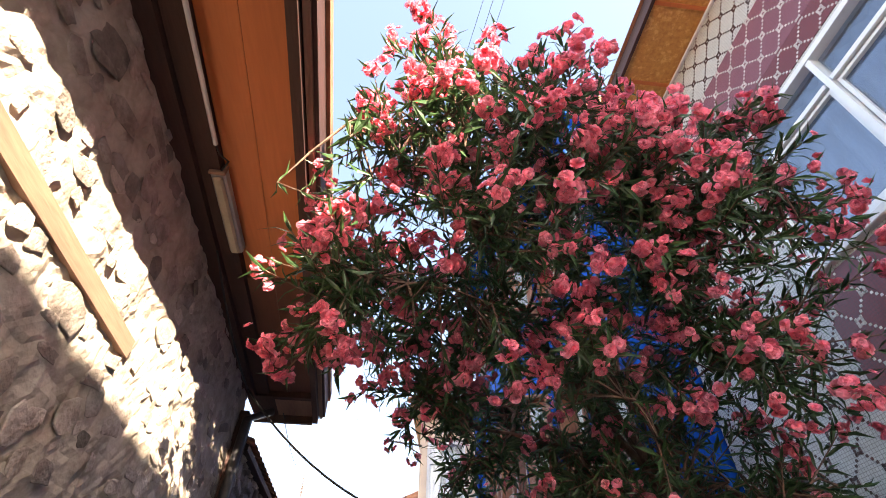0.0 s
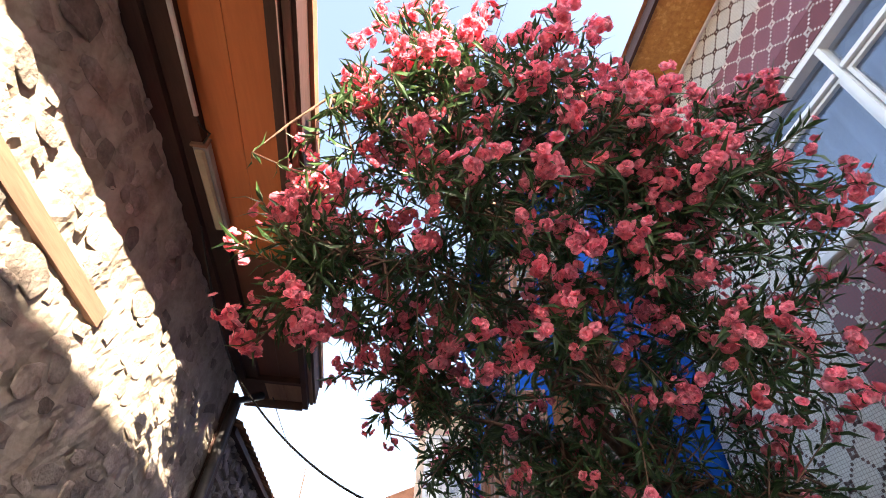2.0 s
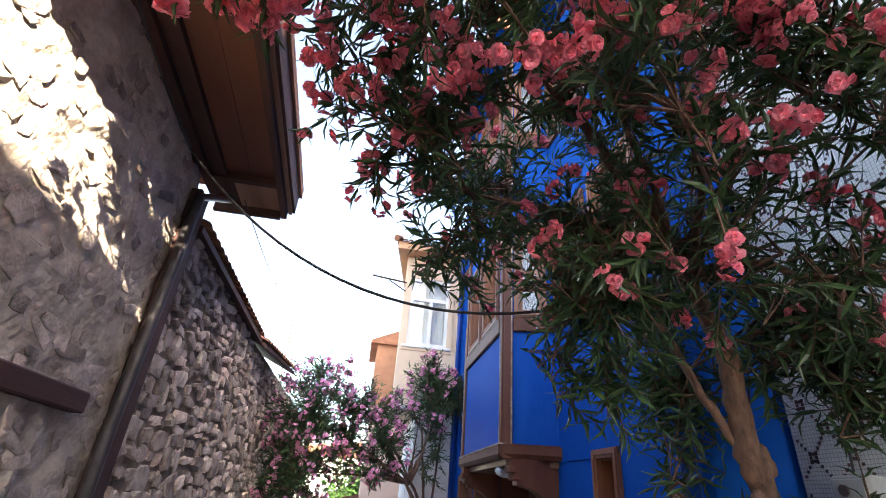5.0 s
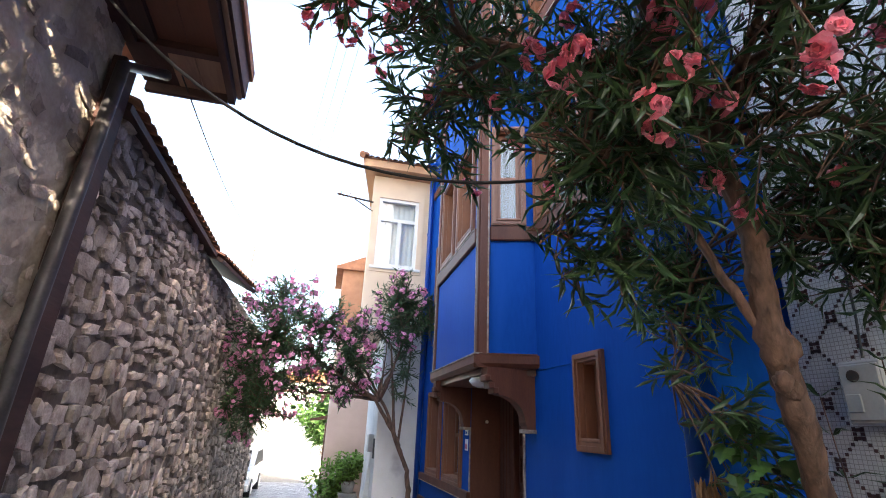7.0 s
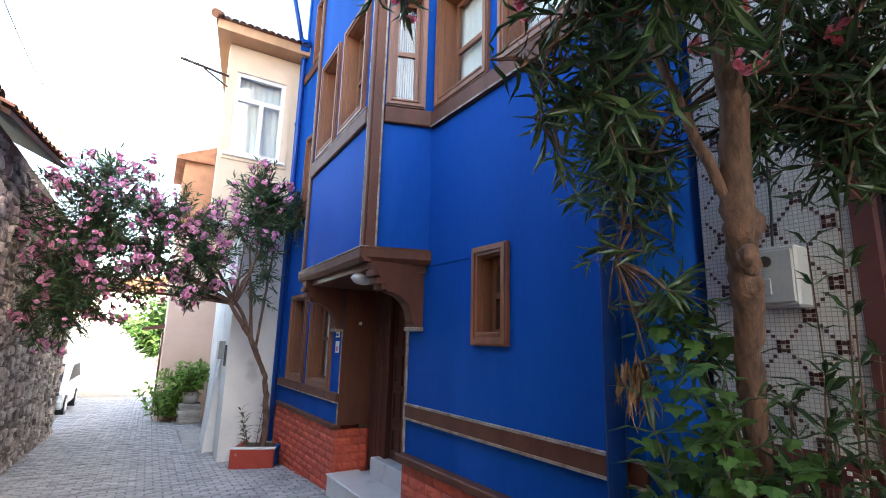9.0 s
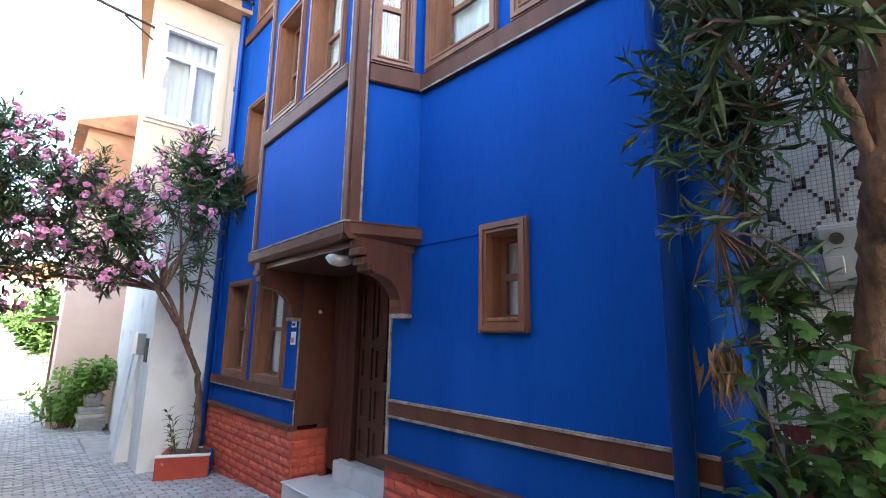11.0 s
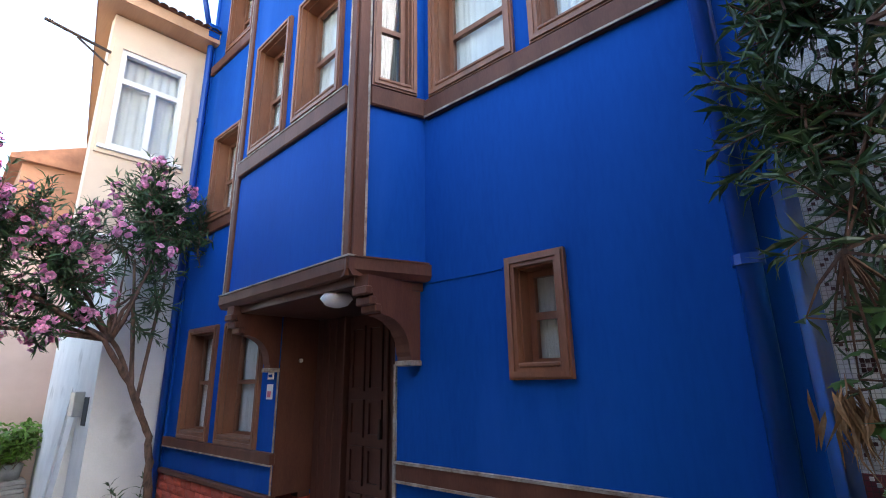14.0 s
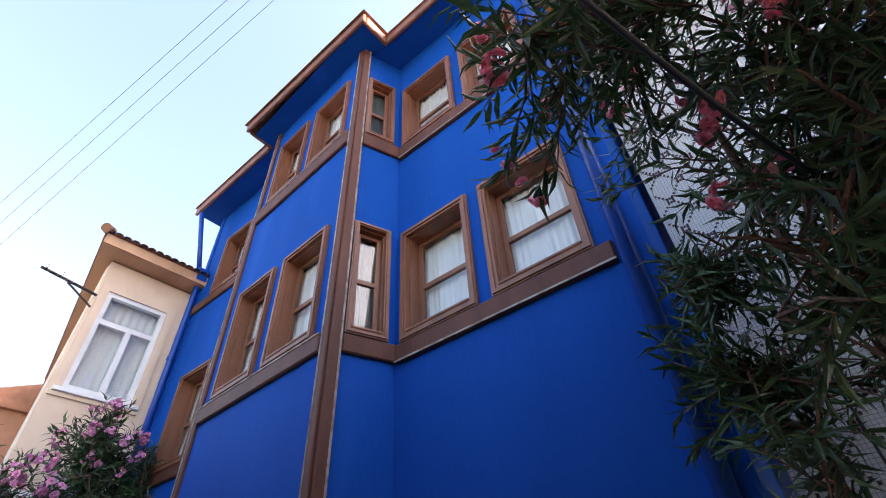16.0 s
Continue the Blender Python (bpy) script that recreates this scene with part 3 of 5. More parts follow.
# plinth body behind the red blocks
part("plinth", MB().box(W - 0.012, W + 0.3, Y0, DY0 - 0.002, -0.2, plinth_top - 0.06), MORTAR_RED, house)
part("plinth", MB().box(W - 0.012, W + 0.46, DY1 + 0.01, Y1, -0.4, plinth_top - 0.05), MORTAR_RED, house)

# eaves and roof
EV = 9.28
roof = MB()
placed(roof.box(BX - 0.32, W + 0.5, BY0 - 0.32, BY1 + 0.3, EV + 0.02, EV + 0.06), SPLAY)
roof.box(W - 0.42, 7.7, Y0 - 0.2, Y1 + 0.25, EV + 0.0, EV + 0.04)
part("soffit", roof, BLUE, house, "blue boarded soffit")
for x0, x1, y0, y1, dz in ((BX - 0.36, BX - 0.30, BY0 - 0.36, BY1 + 0.34, 0.0), (BX - 0.29, W - 0.4, BY0 - 0.36, BY0 - 0.30, 0.0), (BX - 0.29, W - 0.4, BY1 + 0.28, BY1 + 0.34, 0.0),
                          (W - 0.47, W - 0.41, Y0 - 0.25, BY0 - 0.37, -0.02), (W - 0.47, W - 0.41, BY1 + 0.35, Y1 + 0.30, -0.02)):
    part("fascia", MB().box(x0, x1, y0, y1, EV + dz, EV + dz + 0.20, 0.015), WINDOW_WOOD, house, "varnished orange-brown fascia board")
rf = MB()
rf.prism([(W - 0.5, EV + 0.17), (5.0, EV + 1.3), (7.9, EV + 0.17)], Y0 - 0.3, Y1 + 0.32)
rf.add([(BX - 0.4, BY0 - 0.4, EV + 0.19), (BX - 0.4, BY1 + 0.38, EV + 0.19), (3.6, BY1 + 0.3, EV + 0.7), (3.6, BY0 - 0.3, EV + 0.7), (3.0, (BY0 + BY1) / 2, EV + 0.85)], [(0, 1, 4), (1, 2, 4), (2, 3, 4), (3, 0, 4)])
part("roof", rf, ROOF, house, "low clay-tiled roof")


def pipe(owner, pts, r, material, label, collars=()):
    pp = part("downpipe", MB().tube(pts, r, 12), material, owner, label, smooth=True)
    for z in collars:
        part("collar", MB().tube([(pts[0][0], pts[0][1], z), (pts[0][0], pts[0][1], z + 0.05)], r * 1.28, 12), material, pp)


pipe(house, [(W - 0.09, 4.21, 0.2), (W - 0.09, 4.21, EV - 0.4), (W - 0.30, 4.18, EV - 0.05)], 0.055, BLUE_PIPE, "blue-painted rainwater pipe", (2.42, 5.4, 8.2, 0.5))
pipe(house, [(W - 0.08, 11.30, 0.2), (W - 0.08, 11.30, 7.4), (W - 0.08, 11.30, 7.5)], 0.05, BLUE_PIPE, "blue-painted rainwater pipe", (3.4, 6.0))
part("hopper", MB().box(W - 0.2, W + 0.0, 11.14, 11.42, 7.5, 7.78, 0.02), BLUE, house, "blue rainwater hopper")
pipe(house, [(W - 0.12, 11.30, 7.7), (W - 0.42, 11.45, EV - 0.1)], 0.045, BLUE_PIPE, "blue-painted rainwater pipe")


# ---- stone houses on the west side ----
def west_wall(name, y0, y1, top, label, step, rough, mortar):
    """A thick rubble wall whose face is uneven."""
    mb = MB()
    nx, nz = max(2, int((y1 - y0) / step)), int((top + 0.8) / step)
    face = lambda y: left_x(min(y, 4.999) if y1 <= 5 else max(y, 5.0))
    vs = []
    for i in range(nx + 1):
        y = y0 + (y1 - y0) * i / nx
        for j in range(nz + 1):
            z = -0.8 + (top + 0.8) * j / nz
            d = noise.noise((y * 5, z * 5, 3)) + 0.6 * noise.noise((y * 13, z * 13, 9)) + 0.35 * noise.noise((y * 31, z * 31, 5))
            vs.append((face(y) - rough * 0.4 + rough * d, y, z))
    mb.add(vs, [(i * (nz + 1) + j, i * (nz + 1) + j + 1, (i + 1) * (nz + 1) + j + 1, (i + 1) * (nz + 1) + j) for i in range(nx) for j in range(nz)])
    mb.box(face(y0) - 0.55, min(face(y0), face(y1)) - 3 * rough, y0, y1, -0.8, top)
    return solid(name, mb, mortar, label, "stone wall", kind="structure")


wall_near = west_wall("wall_west_near", -3.0, 4.95, 4.62, "rubble stone house wall with lime mortar under a timber eave", 0.035, 0.024, STONE_MORTAR)
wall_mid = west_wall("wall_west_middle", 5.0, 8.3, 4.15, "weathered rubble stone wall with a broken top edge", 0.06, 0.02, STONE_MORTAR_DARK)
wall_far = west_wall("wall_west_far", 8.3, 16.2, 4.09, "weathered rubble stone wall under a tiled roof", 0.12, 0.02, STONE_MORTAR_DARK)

# timber lacing beam let into the near wall
solid("wall_beam", MB().add([(left_x(y) + d, y, z) for y in (-2.6, 2.34) for d in (-0.1, 0.018) for z in (3.60, 3.70)],
      [(0, 1, 3, 2), (4, 6, 7, 5), (0, 4, 5, 1), (2, 3, 7, 6), (0, 2, 6, 4), (1, 5, 7, 3)]), TIMBER, "sun-bleached timber beam let into the stone wall", "beam", kind="structure")
solid("wall_beam", MB().box(-1.50, -1.405, 2.6, 4.35, 2.50, 2.62, 0.01), EAVE_DARK, "dark old timber beam let into the stone wall", "beam", kind="structure")
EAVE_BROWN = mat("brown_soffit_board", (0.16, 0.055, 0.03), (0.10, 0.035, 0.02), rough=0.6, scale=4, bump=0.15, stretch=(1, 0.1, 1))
eave = thing("eave", "overhanging timber eave with orange boarded soffit and dark fascia", "eave", kind="structure", at=(-1.0, 2, 4.6))


def eave_x(y, d):
    """Across the eave: d = 0 at the wall, 1 at the outer edge."""
    return (left_x(y) - 0.02) * (1 - d) + (-0.47 - 0.055 * y) * d


def along(z0, z1, d0, d1, ya, yb, zo=0.0):
    """A board along the eave, lower by zo at its outer side."""
    vs = [(eave_x(y, d), y, z + (zo if d == d1 else 0)) for y in (ya, yb) for d in (d0, d1) for z in (z0, z1)]
    return MB().add(vs, [(0, 1, 3, 2), (4, 6, 7, 5), (0, 4, 5, 1), (2, 3, 7, 6), (0, 2, 6, 4), (1, 5, 7, 3)])


EY0, EY1 = -3.0, 5.45
part("soffit_board", along(4.72, 4.75, 0.30, 0.555, EY0, 3.0), SOFFIT, eave, "orange varnished soffit board")
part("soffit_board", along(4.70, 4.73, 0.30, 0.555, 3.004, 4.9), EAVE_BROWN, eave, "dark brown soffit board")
part("soffit_board", along(4.72, 4.75, 0.56, 0.84, EY0, 3.0), SOFFIT, eave, "orange varnished soffit board")
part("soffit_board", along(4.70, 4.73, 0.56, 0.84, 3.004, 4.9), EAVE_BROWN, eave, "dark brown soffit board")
part("wall_plate", along(4.62, 4.76, 0.0, 0.13, EY0, 4.9), EAVE_DARK, eave, "dark wall plate")
part("batten", along(4.66, 4.75, 0.14, 0.29, EY0, 4.9), EAVE_DARK, eave)
part("fascia", along(4.60, 4.80, 0.86, 0.93, EY0, EY1), EAVE_DARK, eave, "dark inner fascia")
part("fascia", along(4.66, 4.86, 0.94, 0.985, EY0, EY1), TIMBER, eave)
part("gutter_edge", along(4.68, 4.90, 0.988, 1.02, EY0, EY1), EAVE_DARK, eave)
part("end_board", along(4.64, 4.76, 0.02, 0.855, 4.905, 4.97), EAVE_DARK, eave)
part("end_plank", along(4.66, 4.70, 0.0, 0.355, 4.98, 5.40), EAVE_DARK, eave, "dark end plank")
for i in range(2):
    part("end_plank", along(4.66, 4.69, 0.36 + 0.25 * i, 0.60 + 0.25 * i, 4.98, 5.40), TIMBER, eave, "brown end plank")
part("end_board", along(4.58, 4.80, 0.02, 0.855, 5.405, EY1), EAVE_DARK, eave)
part("roof_slab", along(4.90, 5.0, -1.8, 1.05, EY0, EY1 + 0.05, zo=0.0), ROOF, eave, "clay tiled roof edge")

lamp = thing("strip_light", "dusty fluorescent strip light under the eave with its cable", "lamp", at=(-1.15, 2.3, 4.7))
part("housing", placed(MB().box(-0.045, 0.045, -0.36, 0.36, -0.075, 0.0, 0.012), pose(-1.18, 2.30, 4.715, 0, 0, 2)), METAL_GREY, lamp)
part("tube_cover", placed(MB().box(-0.03, 0.03, -0.34, 0.34, -0.10, -0.07, 0.012), pose(-1.18, 2.30, 4.715, 0, 0, 2)), mat("old_plastic", (0.55, 0.47, 0.35), (0.42, 0.35, 0.25), rough=0.5), lamp)
part("end_cap", placed(MB().box(-0.05, 0.05, -0.375, -0.355, -0.085, 0.0, 0.004), pose(-1.18, 2.30, 4.715, 0, 0, 2)), TIMBER, lamp)
part("conduit", MB().tube([(-0.97, -3.0, 4.635), (-1.085, 0.92, 4.635), (-1.125, 1.72, 4.635)], 0.014, 8), WHITE, lamp, "white cable conduit", smooth=True)
part("cable", MB().tube([(-1.125, 1.72, 4.635), (-1.11, 1.78, 4.62), (-1.08, 1.84, 4.64), (-1.16, 1.95, 4.66)], 0.006, 6), CABLE, lamp)

# strip where the two stone houses meet: a rusty gutter pipe and dark boards
PIPE_GREY = mat("dull_grey_metal", (0.085, 0.08, 0.085), (0.045, 0.042, 0.045), rough=0.5, metal=0.3, scale=8)
gut = thing("drain_pipe", "dented grey metal drain pipe slanting down the stone wall", "drainpipe", at=(-1.45, 4.9, 2))
part("pipe", MB().tube([(-1.30, 5.2, 4.60), (-1.42, 4.82, 4.35), (-1.43, 4.78, 2.5), (-1.43, 4.8, 0.4)], 0.045, 10), PIPE_GREY, gut, smooth=True)
part("strip", MB().box(-1.52, -1.425, 4.84, 5.04, 0.2, 4.45, 0.01), EAVE_DARK, gut)


def tile_roof(name, pts_low, rise, run, n, label):
    """Rows of curved clay tiles along an eave edge given by two points, rising away from the lane."""
    t = thing(name, label, "roof", at=pts_low[0])
    a, b = Vector(pts_low[0]), Vector(pts_low[1])
    d = (b - a) / n
    for i in range(n):
        p = a + d * i
        mb = MB()
        for k in range(3):
            vs = []
            for q in range(2):
                s = (k + q * 1.08) / 3
                for j in range(6):
                    ang = math.pi * j / 5
                    vs.append((p.x - run * s, p.y + d.y * (0.5 - 0.55 * math.cos(ang)), p.z + rise * s + 0.05 * math.sin(ang) + 0.012 * (2 - k) * 0 + (0.015 if q == 0 else 0)))
            mb.add(vs, [(j, j + 1, j + 7, j + 6) for j in range(5)])
        part("roof_tile", mb, ROOF, t)
    part("roof_board", MB().add([(a.x - 0.02, a.y, a.z - 0.02), (b.x - 0.02, b.y, b.z - 0.02), (b.x - run, b.y, b.z + rise - 0.02), (a.x - run, a.y, a.z + rise - 0.02),
         (a.x - 0.02, a.y, a.z - 0.08), (b.x - 0.02, b.y, b.z - 0.08), (b.x - run, b.y, b.z + rise - 0.08), (a.x - run, a.y, a.z + rise - 0.08)],
         [(0, 1, 2, 3), (4, 5, 6, 7), (0, 1, 5, 4), (1, 2, 6, 5), (2, 3, 7, 6), (3, 0, 4, 7)]), EAVE_DARK, t, "dark eave boarding")
    return t


tile_roof("tiled_roof", [(-1.30, 8.3, 4.08), (-1.08, 9.95, 4.08)], 0.7, 1.6, 12, "old clay tile roof over the far stone house")

tile_roof("tiled_roof", [(-1.37, 5.03, 4.20), (-1.37, 8.25, 4.13)], 0.45, 1.2, 20, "broken old clay tile roof edge over the stone wall")

# ---- mosaic-tiled house on the east side ----
TX = 3.05
tile_house = thing("mosaic_house", "house clad in white and maroon mosaic under a boarded eave", "house", at=(TX, 1, 0))
TY0, TY1, TTOP = -3.90, 4.06, 7.86
TWIN = (0.40, 2.44, 4.70, 6.12)
TDOOR = (2.05, 3.30, 0.30, 2.98)
tw = MB()
plane_wall(tw, TX, TY0, TY1, 1.45, TTOP, 0.3, [TWIN, (TDOOR[0], TDOOR[1], 1.45, TDOOR[3])])
part("wall", tw, MOSAIC_WHITE, tile_house, "white mosaic cladding")
td = MB()
plane_wall(td, TX, TY0, TY1, -0.2, 1.449, 0.3, [(TDOOR[0], TDOOR[1], -0.2, 1.449)])
part("dado", td, MOSAIC_MAROON, tile_house, "maroon mosaic base")
ts = MB()
plane_wall(ts, TY0, TX + 0.3, 11.0, -0.2, TTOP, 0.3, axis="y")
plane_wall(ts, 11.0, TY0, TY1, -0.2, TTOP, -0.3)
part("side_wall", ts, FARWHITE, tile_house)
m = wall_frame((TX, TWIN[0], TWIN[2]), NORTH_U, WEST)
ww, wh = TWIN[1] - TWIN[0], TWIN[3] - TWIN[2]
PVC = mat("white_pvc", (0.72, 0.74, 0.76), (0.66, 0.68, 0.70), rough=0.3, bump=0.01)
win = part("window", placed(ring(MB(), ww, wh, 0.055, -0.02, 0.10), m), PVC, tile_house, "white plastic casement window")
part("mullion", placed(MB().box(ww * 0.485 + 0.012, ww * 0.485 + 0.058, -0.012, 0.09, 0.05, wh - 0.05), m), PVC, win)
part("transom", placed(MB().box(0.07, ww * 0.485, -0.01, 0.088, wh * 0.72 + 0.01, wh * 0.72 + 0.05), m), PVC, win)
part("transom", placed(MB().box(ww * 0.485 + 0.07, ww - 0.07, -0.01, 0.088, wh * 0.72 + 0.01, wh * 0.72 + 0.05), m), PVC, win)
for xa, xb in ((0.07, ww * 0.485), (ww * 0.485 + 0.07, ww - 0.07)):
    part("casement", placed(ring(MB(), xb - xa, wh * 0.72 - 0.07, 0.028, 0.02, 0.05, xa, 0.07), m), PVC, win)
    for za, zb in ((0.07, wh * 0.72), (wh * 0.72 + 0.06, wh - 0.07)):
        pn = part("pane", placed(MB().box(xa, xb, 0.052, 0.058, za, zb), m), GLASS_SKY, win)
        pn.visible_shadow = False
k = 60
part("curtain", placed(MB().add([(0.05 + (ww - 0.1) * i / k, 0.2 + 0.03 * math.sin(i * 1.1), z) for z in (0.03, wh - 0.03) for i in range(k + 1)], [(i, i + 1, k + 2 + i, k + 1 + i) for i in range(k)]), m), CURTAIN_GREY, win, smooth=True)
# near-black backing painted as the unshown room's darkness
part("unlit_room_sheet", placed(MB().box(0.0, ww, 0.4, 0.42, 0.0, wh), m), UNLIT_DARK, win)
part("sill", placed(MB().box(-0.08, ww + 0.06, -0.05, 0.1, -0.07, -0.002, 0.008), m), MARBLE, win, "grey terrazzo sill")
# doorway with an iron and glass door
m = wall_frame((TX, TDOOR[0], TDOOR[2]), NORTH_U, WEST)
dw, dh = TDOOR[1] - TDOOR[0], TDOOR[3] - TDOOR[2]
dr = part("door", placed(ring(MB(), dw, dh, 0.09, -0.02, 0.12), m), DOOR_RED, tile_house, "maroon metal door with glazed fanlight")
part("fanlight_bar", placed(MB().box(0.09, dw - 0.09, 0.0, 0.1, dh - 0.75, dh - 0.68), m), DOOR_RED, dr)
part("fanlight_glass", placed(MB().box(0.09, dw - 0.09, 0.05, 0.056, dh - 0.68, dh - 0.09), m), GLASS_SKY, dr)
part("leaf", placed(MB().box(0.10, dw - 0.10, 0.07, 0.10, 0.02, dh - 0.75), m), DOOR_RED, dr)
for i in range(5):
    part("bar", placed(MB().box(0.18 + 0.2 * i, 0.205 + 0.2 * i, 0.04, 0.069, 0.8, dh - 0.9), m), IRON, dr)
part("leaf_panel", placed(MB().box(0.2, dw - 0.2, 0.05, 0.07, 0.12, 0.7, 0.01), m), DOOR_RED, dr)
# near-black backing for the unlit hall behind the door
part("unlit_room_sheet", placed(MB().box(0.0, dw, 0.4, 0.42, 0.0, dh), m), UNLIT_DARK, dr)
part("canopy", MB().box(TX - 0.06, TX + 0.02, TDOOR[0] - 0.1, TDOOR[1] + 0.05, TDOOR[3] + 0.01, TDOOR[3] + 0.07, 0.008), TIMBER, tile_house, "thin concrete door lintel ledge")
# boarded eave
OSB = mat("strand_board", (0.60, 0.30, 0.08), (0.45, 0.19, 0.05), rough=0.6, scale=22, bump=0.3, fine=120, stain=((0.68, 0.38, 0.13), 18, 0.55))
for i in range(10):
    y = -4.6 + 0.9 * i
    part("soffit_panel", MB().box(TX - 0.62, TX + 0.02, y, y + 0.885, TTOP, TTOP + 0.02), OSB, tile_house, "orange strand-board soffit panel")
    part("soffit_batten", MB().box(TX - 0.62, TX - 0.0, y + 0.86, y + 0.90, TTOP - 0.02, TTOP - 0.001), SOFFIT, tile_house)
part("fascia", MB().box(TX - 0.66, TX - 0.622, -4.1, 4.3, TTOP - 0.04, TTOP + 0.16), EAVE_DARK, tile_house)
part("edge_trim", MB().box(TX - 0.03, TX - 0.004, TY0, TY1, TTOP - 0.05, TTOP - 0.022), WHITE, tile_house)
part("roof", MB().prism([(TX - 0.7, TTOP + 0.16), (6.5, TTOP + 1.3), (11.2, TTOP + 0.16)], -4.1, 4.3), ROOF, tile_house)

meter = thing("meter_box", "grey enamel electricity meter box on the mosaic wall", "meter box", at=(TX, 3.65, 2.2))
part("box", MB().box(TX - 0.14, TX - 0.002, 3.50, 3.73, 2.16, 2.48, 0.012), METAL_GREY, meter)
part("lid", MB().box(TX - 0.155, TX - 0.141, 3.515, 3.715, 2.18, 2.46, 0.006), METAL_GREY, meter)
part("window_port", MB().tube([(TX - 0.165, 3.64, 2.40), (TX - 0.15, 3.64, 2.40)], 0.03, 14), IRON, meter, "round dark port")
part("vent_plate", MB().box(TX - 0.165, TX - 0.156, 3.62, 3.70, 2.22, 2.31, 0.004), METAL_GREY, meter)
part("cable", MB().tube([(TX - 0.06, 3.64, 2.5), (TX - 0.03, 3.64, 2.75), (TX - 0.02, 3.64, 3.4)], 0.007, 8), CABLE, meter)

# lower house south of it, whose roof cuts off the sun
south = thing("south_house", "plain rendered house with a low tiled roof", "house", at=(3.1, -5, 0))
SH = 6.35
part("wall", MB().box(3.05, 11.0, -22.0, -3.95, -0.2, SH), FARWHITE, south)
part("roof", MB().prism([(2.85, SH), (2.85, SH + 0.08), (7.0, SH + 0.5), (11.2, SH + 0.08), (11.2, SH)], -22.0, -4.2), ROOF, south)

# ---- beige house beyond the blue one ----
beige = thing("beige_house", "beige rendered upper storey over whitewashed ground floor, clay tile roof", "house", at=(1.5, 13, 0))
UB, UY = 0.76, 11.55
low_b = MB()
low_b.prism([(1.28, 11.42), (2.13, 11.475), (2.5, 12.13), (3.4, 12.13), (3.4, 17.0), (1.55, 17.0)], -0.6, 4.2, axis="z")
part("ground_floor", low_b, GREYWASH, beige, "flaking whitewashed render")
for x, y, w_, d_ in ((1.13, 12.5, 0.30, 0.4), (1.2, 13.4, 0.25, 0.5)):
    part("buttress", MB().prism([(x, -0.4), (x + w_, -0.4), (x + w_, 2.1), (x + w_ * 0.75, 2.1)], y, y + d_), GREYWASH, beige, "sloping plastered buttress")
BW = (0.92, 1.83, 5.25, 6.88)
ub = MB()
plane_wall(ub, UY, UB, 2.34, 3.95, 7.42, 0.25, [BW], axis="y")
ub.prism([(UB, UY + 0.255), (2.34, UY + 0.255), (3.4, 17.0), (1.75, 17.0)], 3.95, 7.42, axis="z")
part("upper_storey", ub, BEIGE, beige, "beige render")
part("ledge", MB().box(UB - 0.02, 2.34, UY - 0.03, UY + 0.2, 3.88, 3.96, 0.01), GREYWASH, beige)
m = Matrix.Translation((BW[0], UY, BW[2]))
ww, wh = BW[1] - BW[0], BW[3] - BW[2]
part("window_surround", placed(ring(MB(), ww + 0.24, wh + 0.24, 0.12, -0.03, 0.0, -0.12, -0.12), m), BEIGE, beige)
win = part("window", placed(ring(MB(), ww, wh, 0.07, 0.0, 0.09), m), WHITE, beige, "white plastic window")
part("transom", placed(MB().box(0.07, ww - 0.07, 0.005, 0.085, wh * 0.66, wh * 0.66 + 0.08), m), WHITE, win)
part("mullion", placed(MB().box(ww * 0.5, ww * 0.5 + 0.08, 0.006, 0.084, 0.07, wh * 0.66), m), WHITE, win)
for xa, xb, za, zb in ((0.07, ww - 0.07, wh * 0.66 + 0.08, wh - 0.07), (0.07, ww * 0.5, 0.07, wh * 0.66), (ww * 0.5 + 0.08, ww - 0.07, 0.07, wh * 0.66)):
    pn = part("pane", placed(MB().box(xa, xb, 0.04, 0.046, za, zb), m), GLASS, win)
    pn.visible_shadow = False
k = 30
part("curtain", placed(MB().add([(ww * i / k, 0.16 + 0.02 * math.sin(i * 1.6), z) for z in (0.0, wh) for i in range(k + 1)], [(i, i + 1, k + 2 + i, k + 1 + i) for i in range(k)]), m), CURTAIN, win, smooth=True)
part("sill", placed(MB().box(-0.1, ww + 0.1, -0.07, 0.05, -0.06, -0.002, 0.008), m), WHITE, win)
sf = MB().prism([(UB - 0.25, UY - 0.34), (2.36, UY - 0.34), (3.4, 17.2), (1.45, 17.2)], 7.44, 7.50, axis="z")
part("soffit", sf, SOFFIT_TAN, beige, "tan boarded soffit")
part("fascia", MB().prism([(UB - 0.29, UY - 0.38), (UB - 0.255, UY - 0.38), (1.445, 17.2), (1.41, 17.2)], 7.44, 7.62, axis="z"), SOFFIT_TAN, beige)
part("fascia", MB().box(UB - 0.25, 2.36, UY - 0.38, UY - 0.345, 7.44, 7.62), SOFFIT_TAN, beige)
part("roof", MB().add([(UB - 0.33, UY - 0.42, 7.62), (2.38, UY - 0.42, 7.62), (3.4, 17.2, 7.62), (1.38, 17.2, 7.62), (2.2, 14.2, 8.3)], [(0, 1, 4), (1, 2, 4), (2, 3, 4), (3, 0, 4), (0, 1, 2, 3)]), ROOF, beige, "clay tile roof")
tl = MB()
for i in range(15):
    x = UB - 0.33 + i * 0.13
    vs = [(x + 0.065 - 0.065 * math.cos(math.pi * j / 5), UY - 0.44 + 0.3 * q, 7.63 + 0.11 * q + 0.045 * math.sin(math.pi * j / 5)) for q in (0, 1) for j in range(6)]
    part("roof_tile", MB().add(vs, [(j, j + 1, j + 7, j + 6) for j in range(5)]), ROOF, beige)
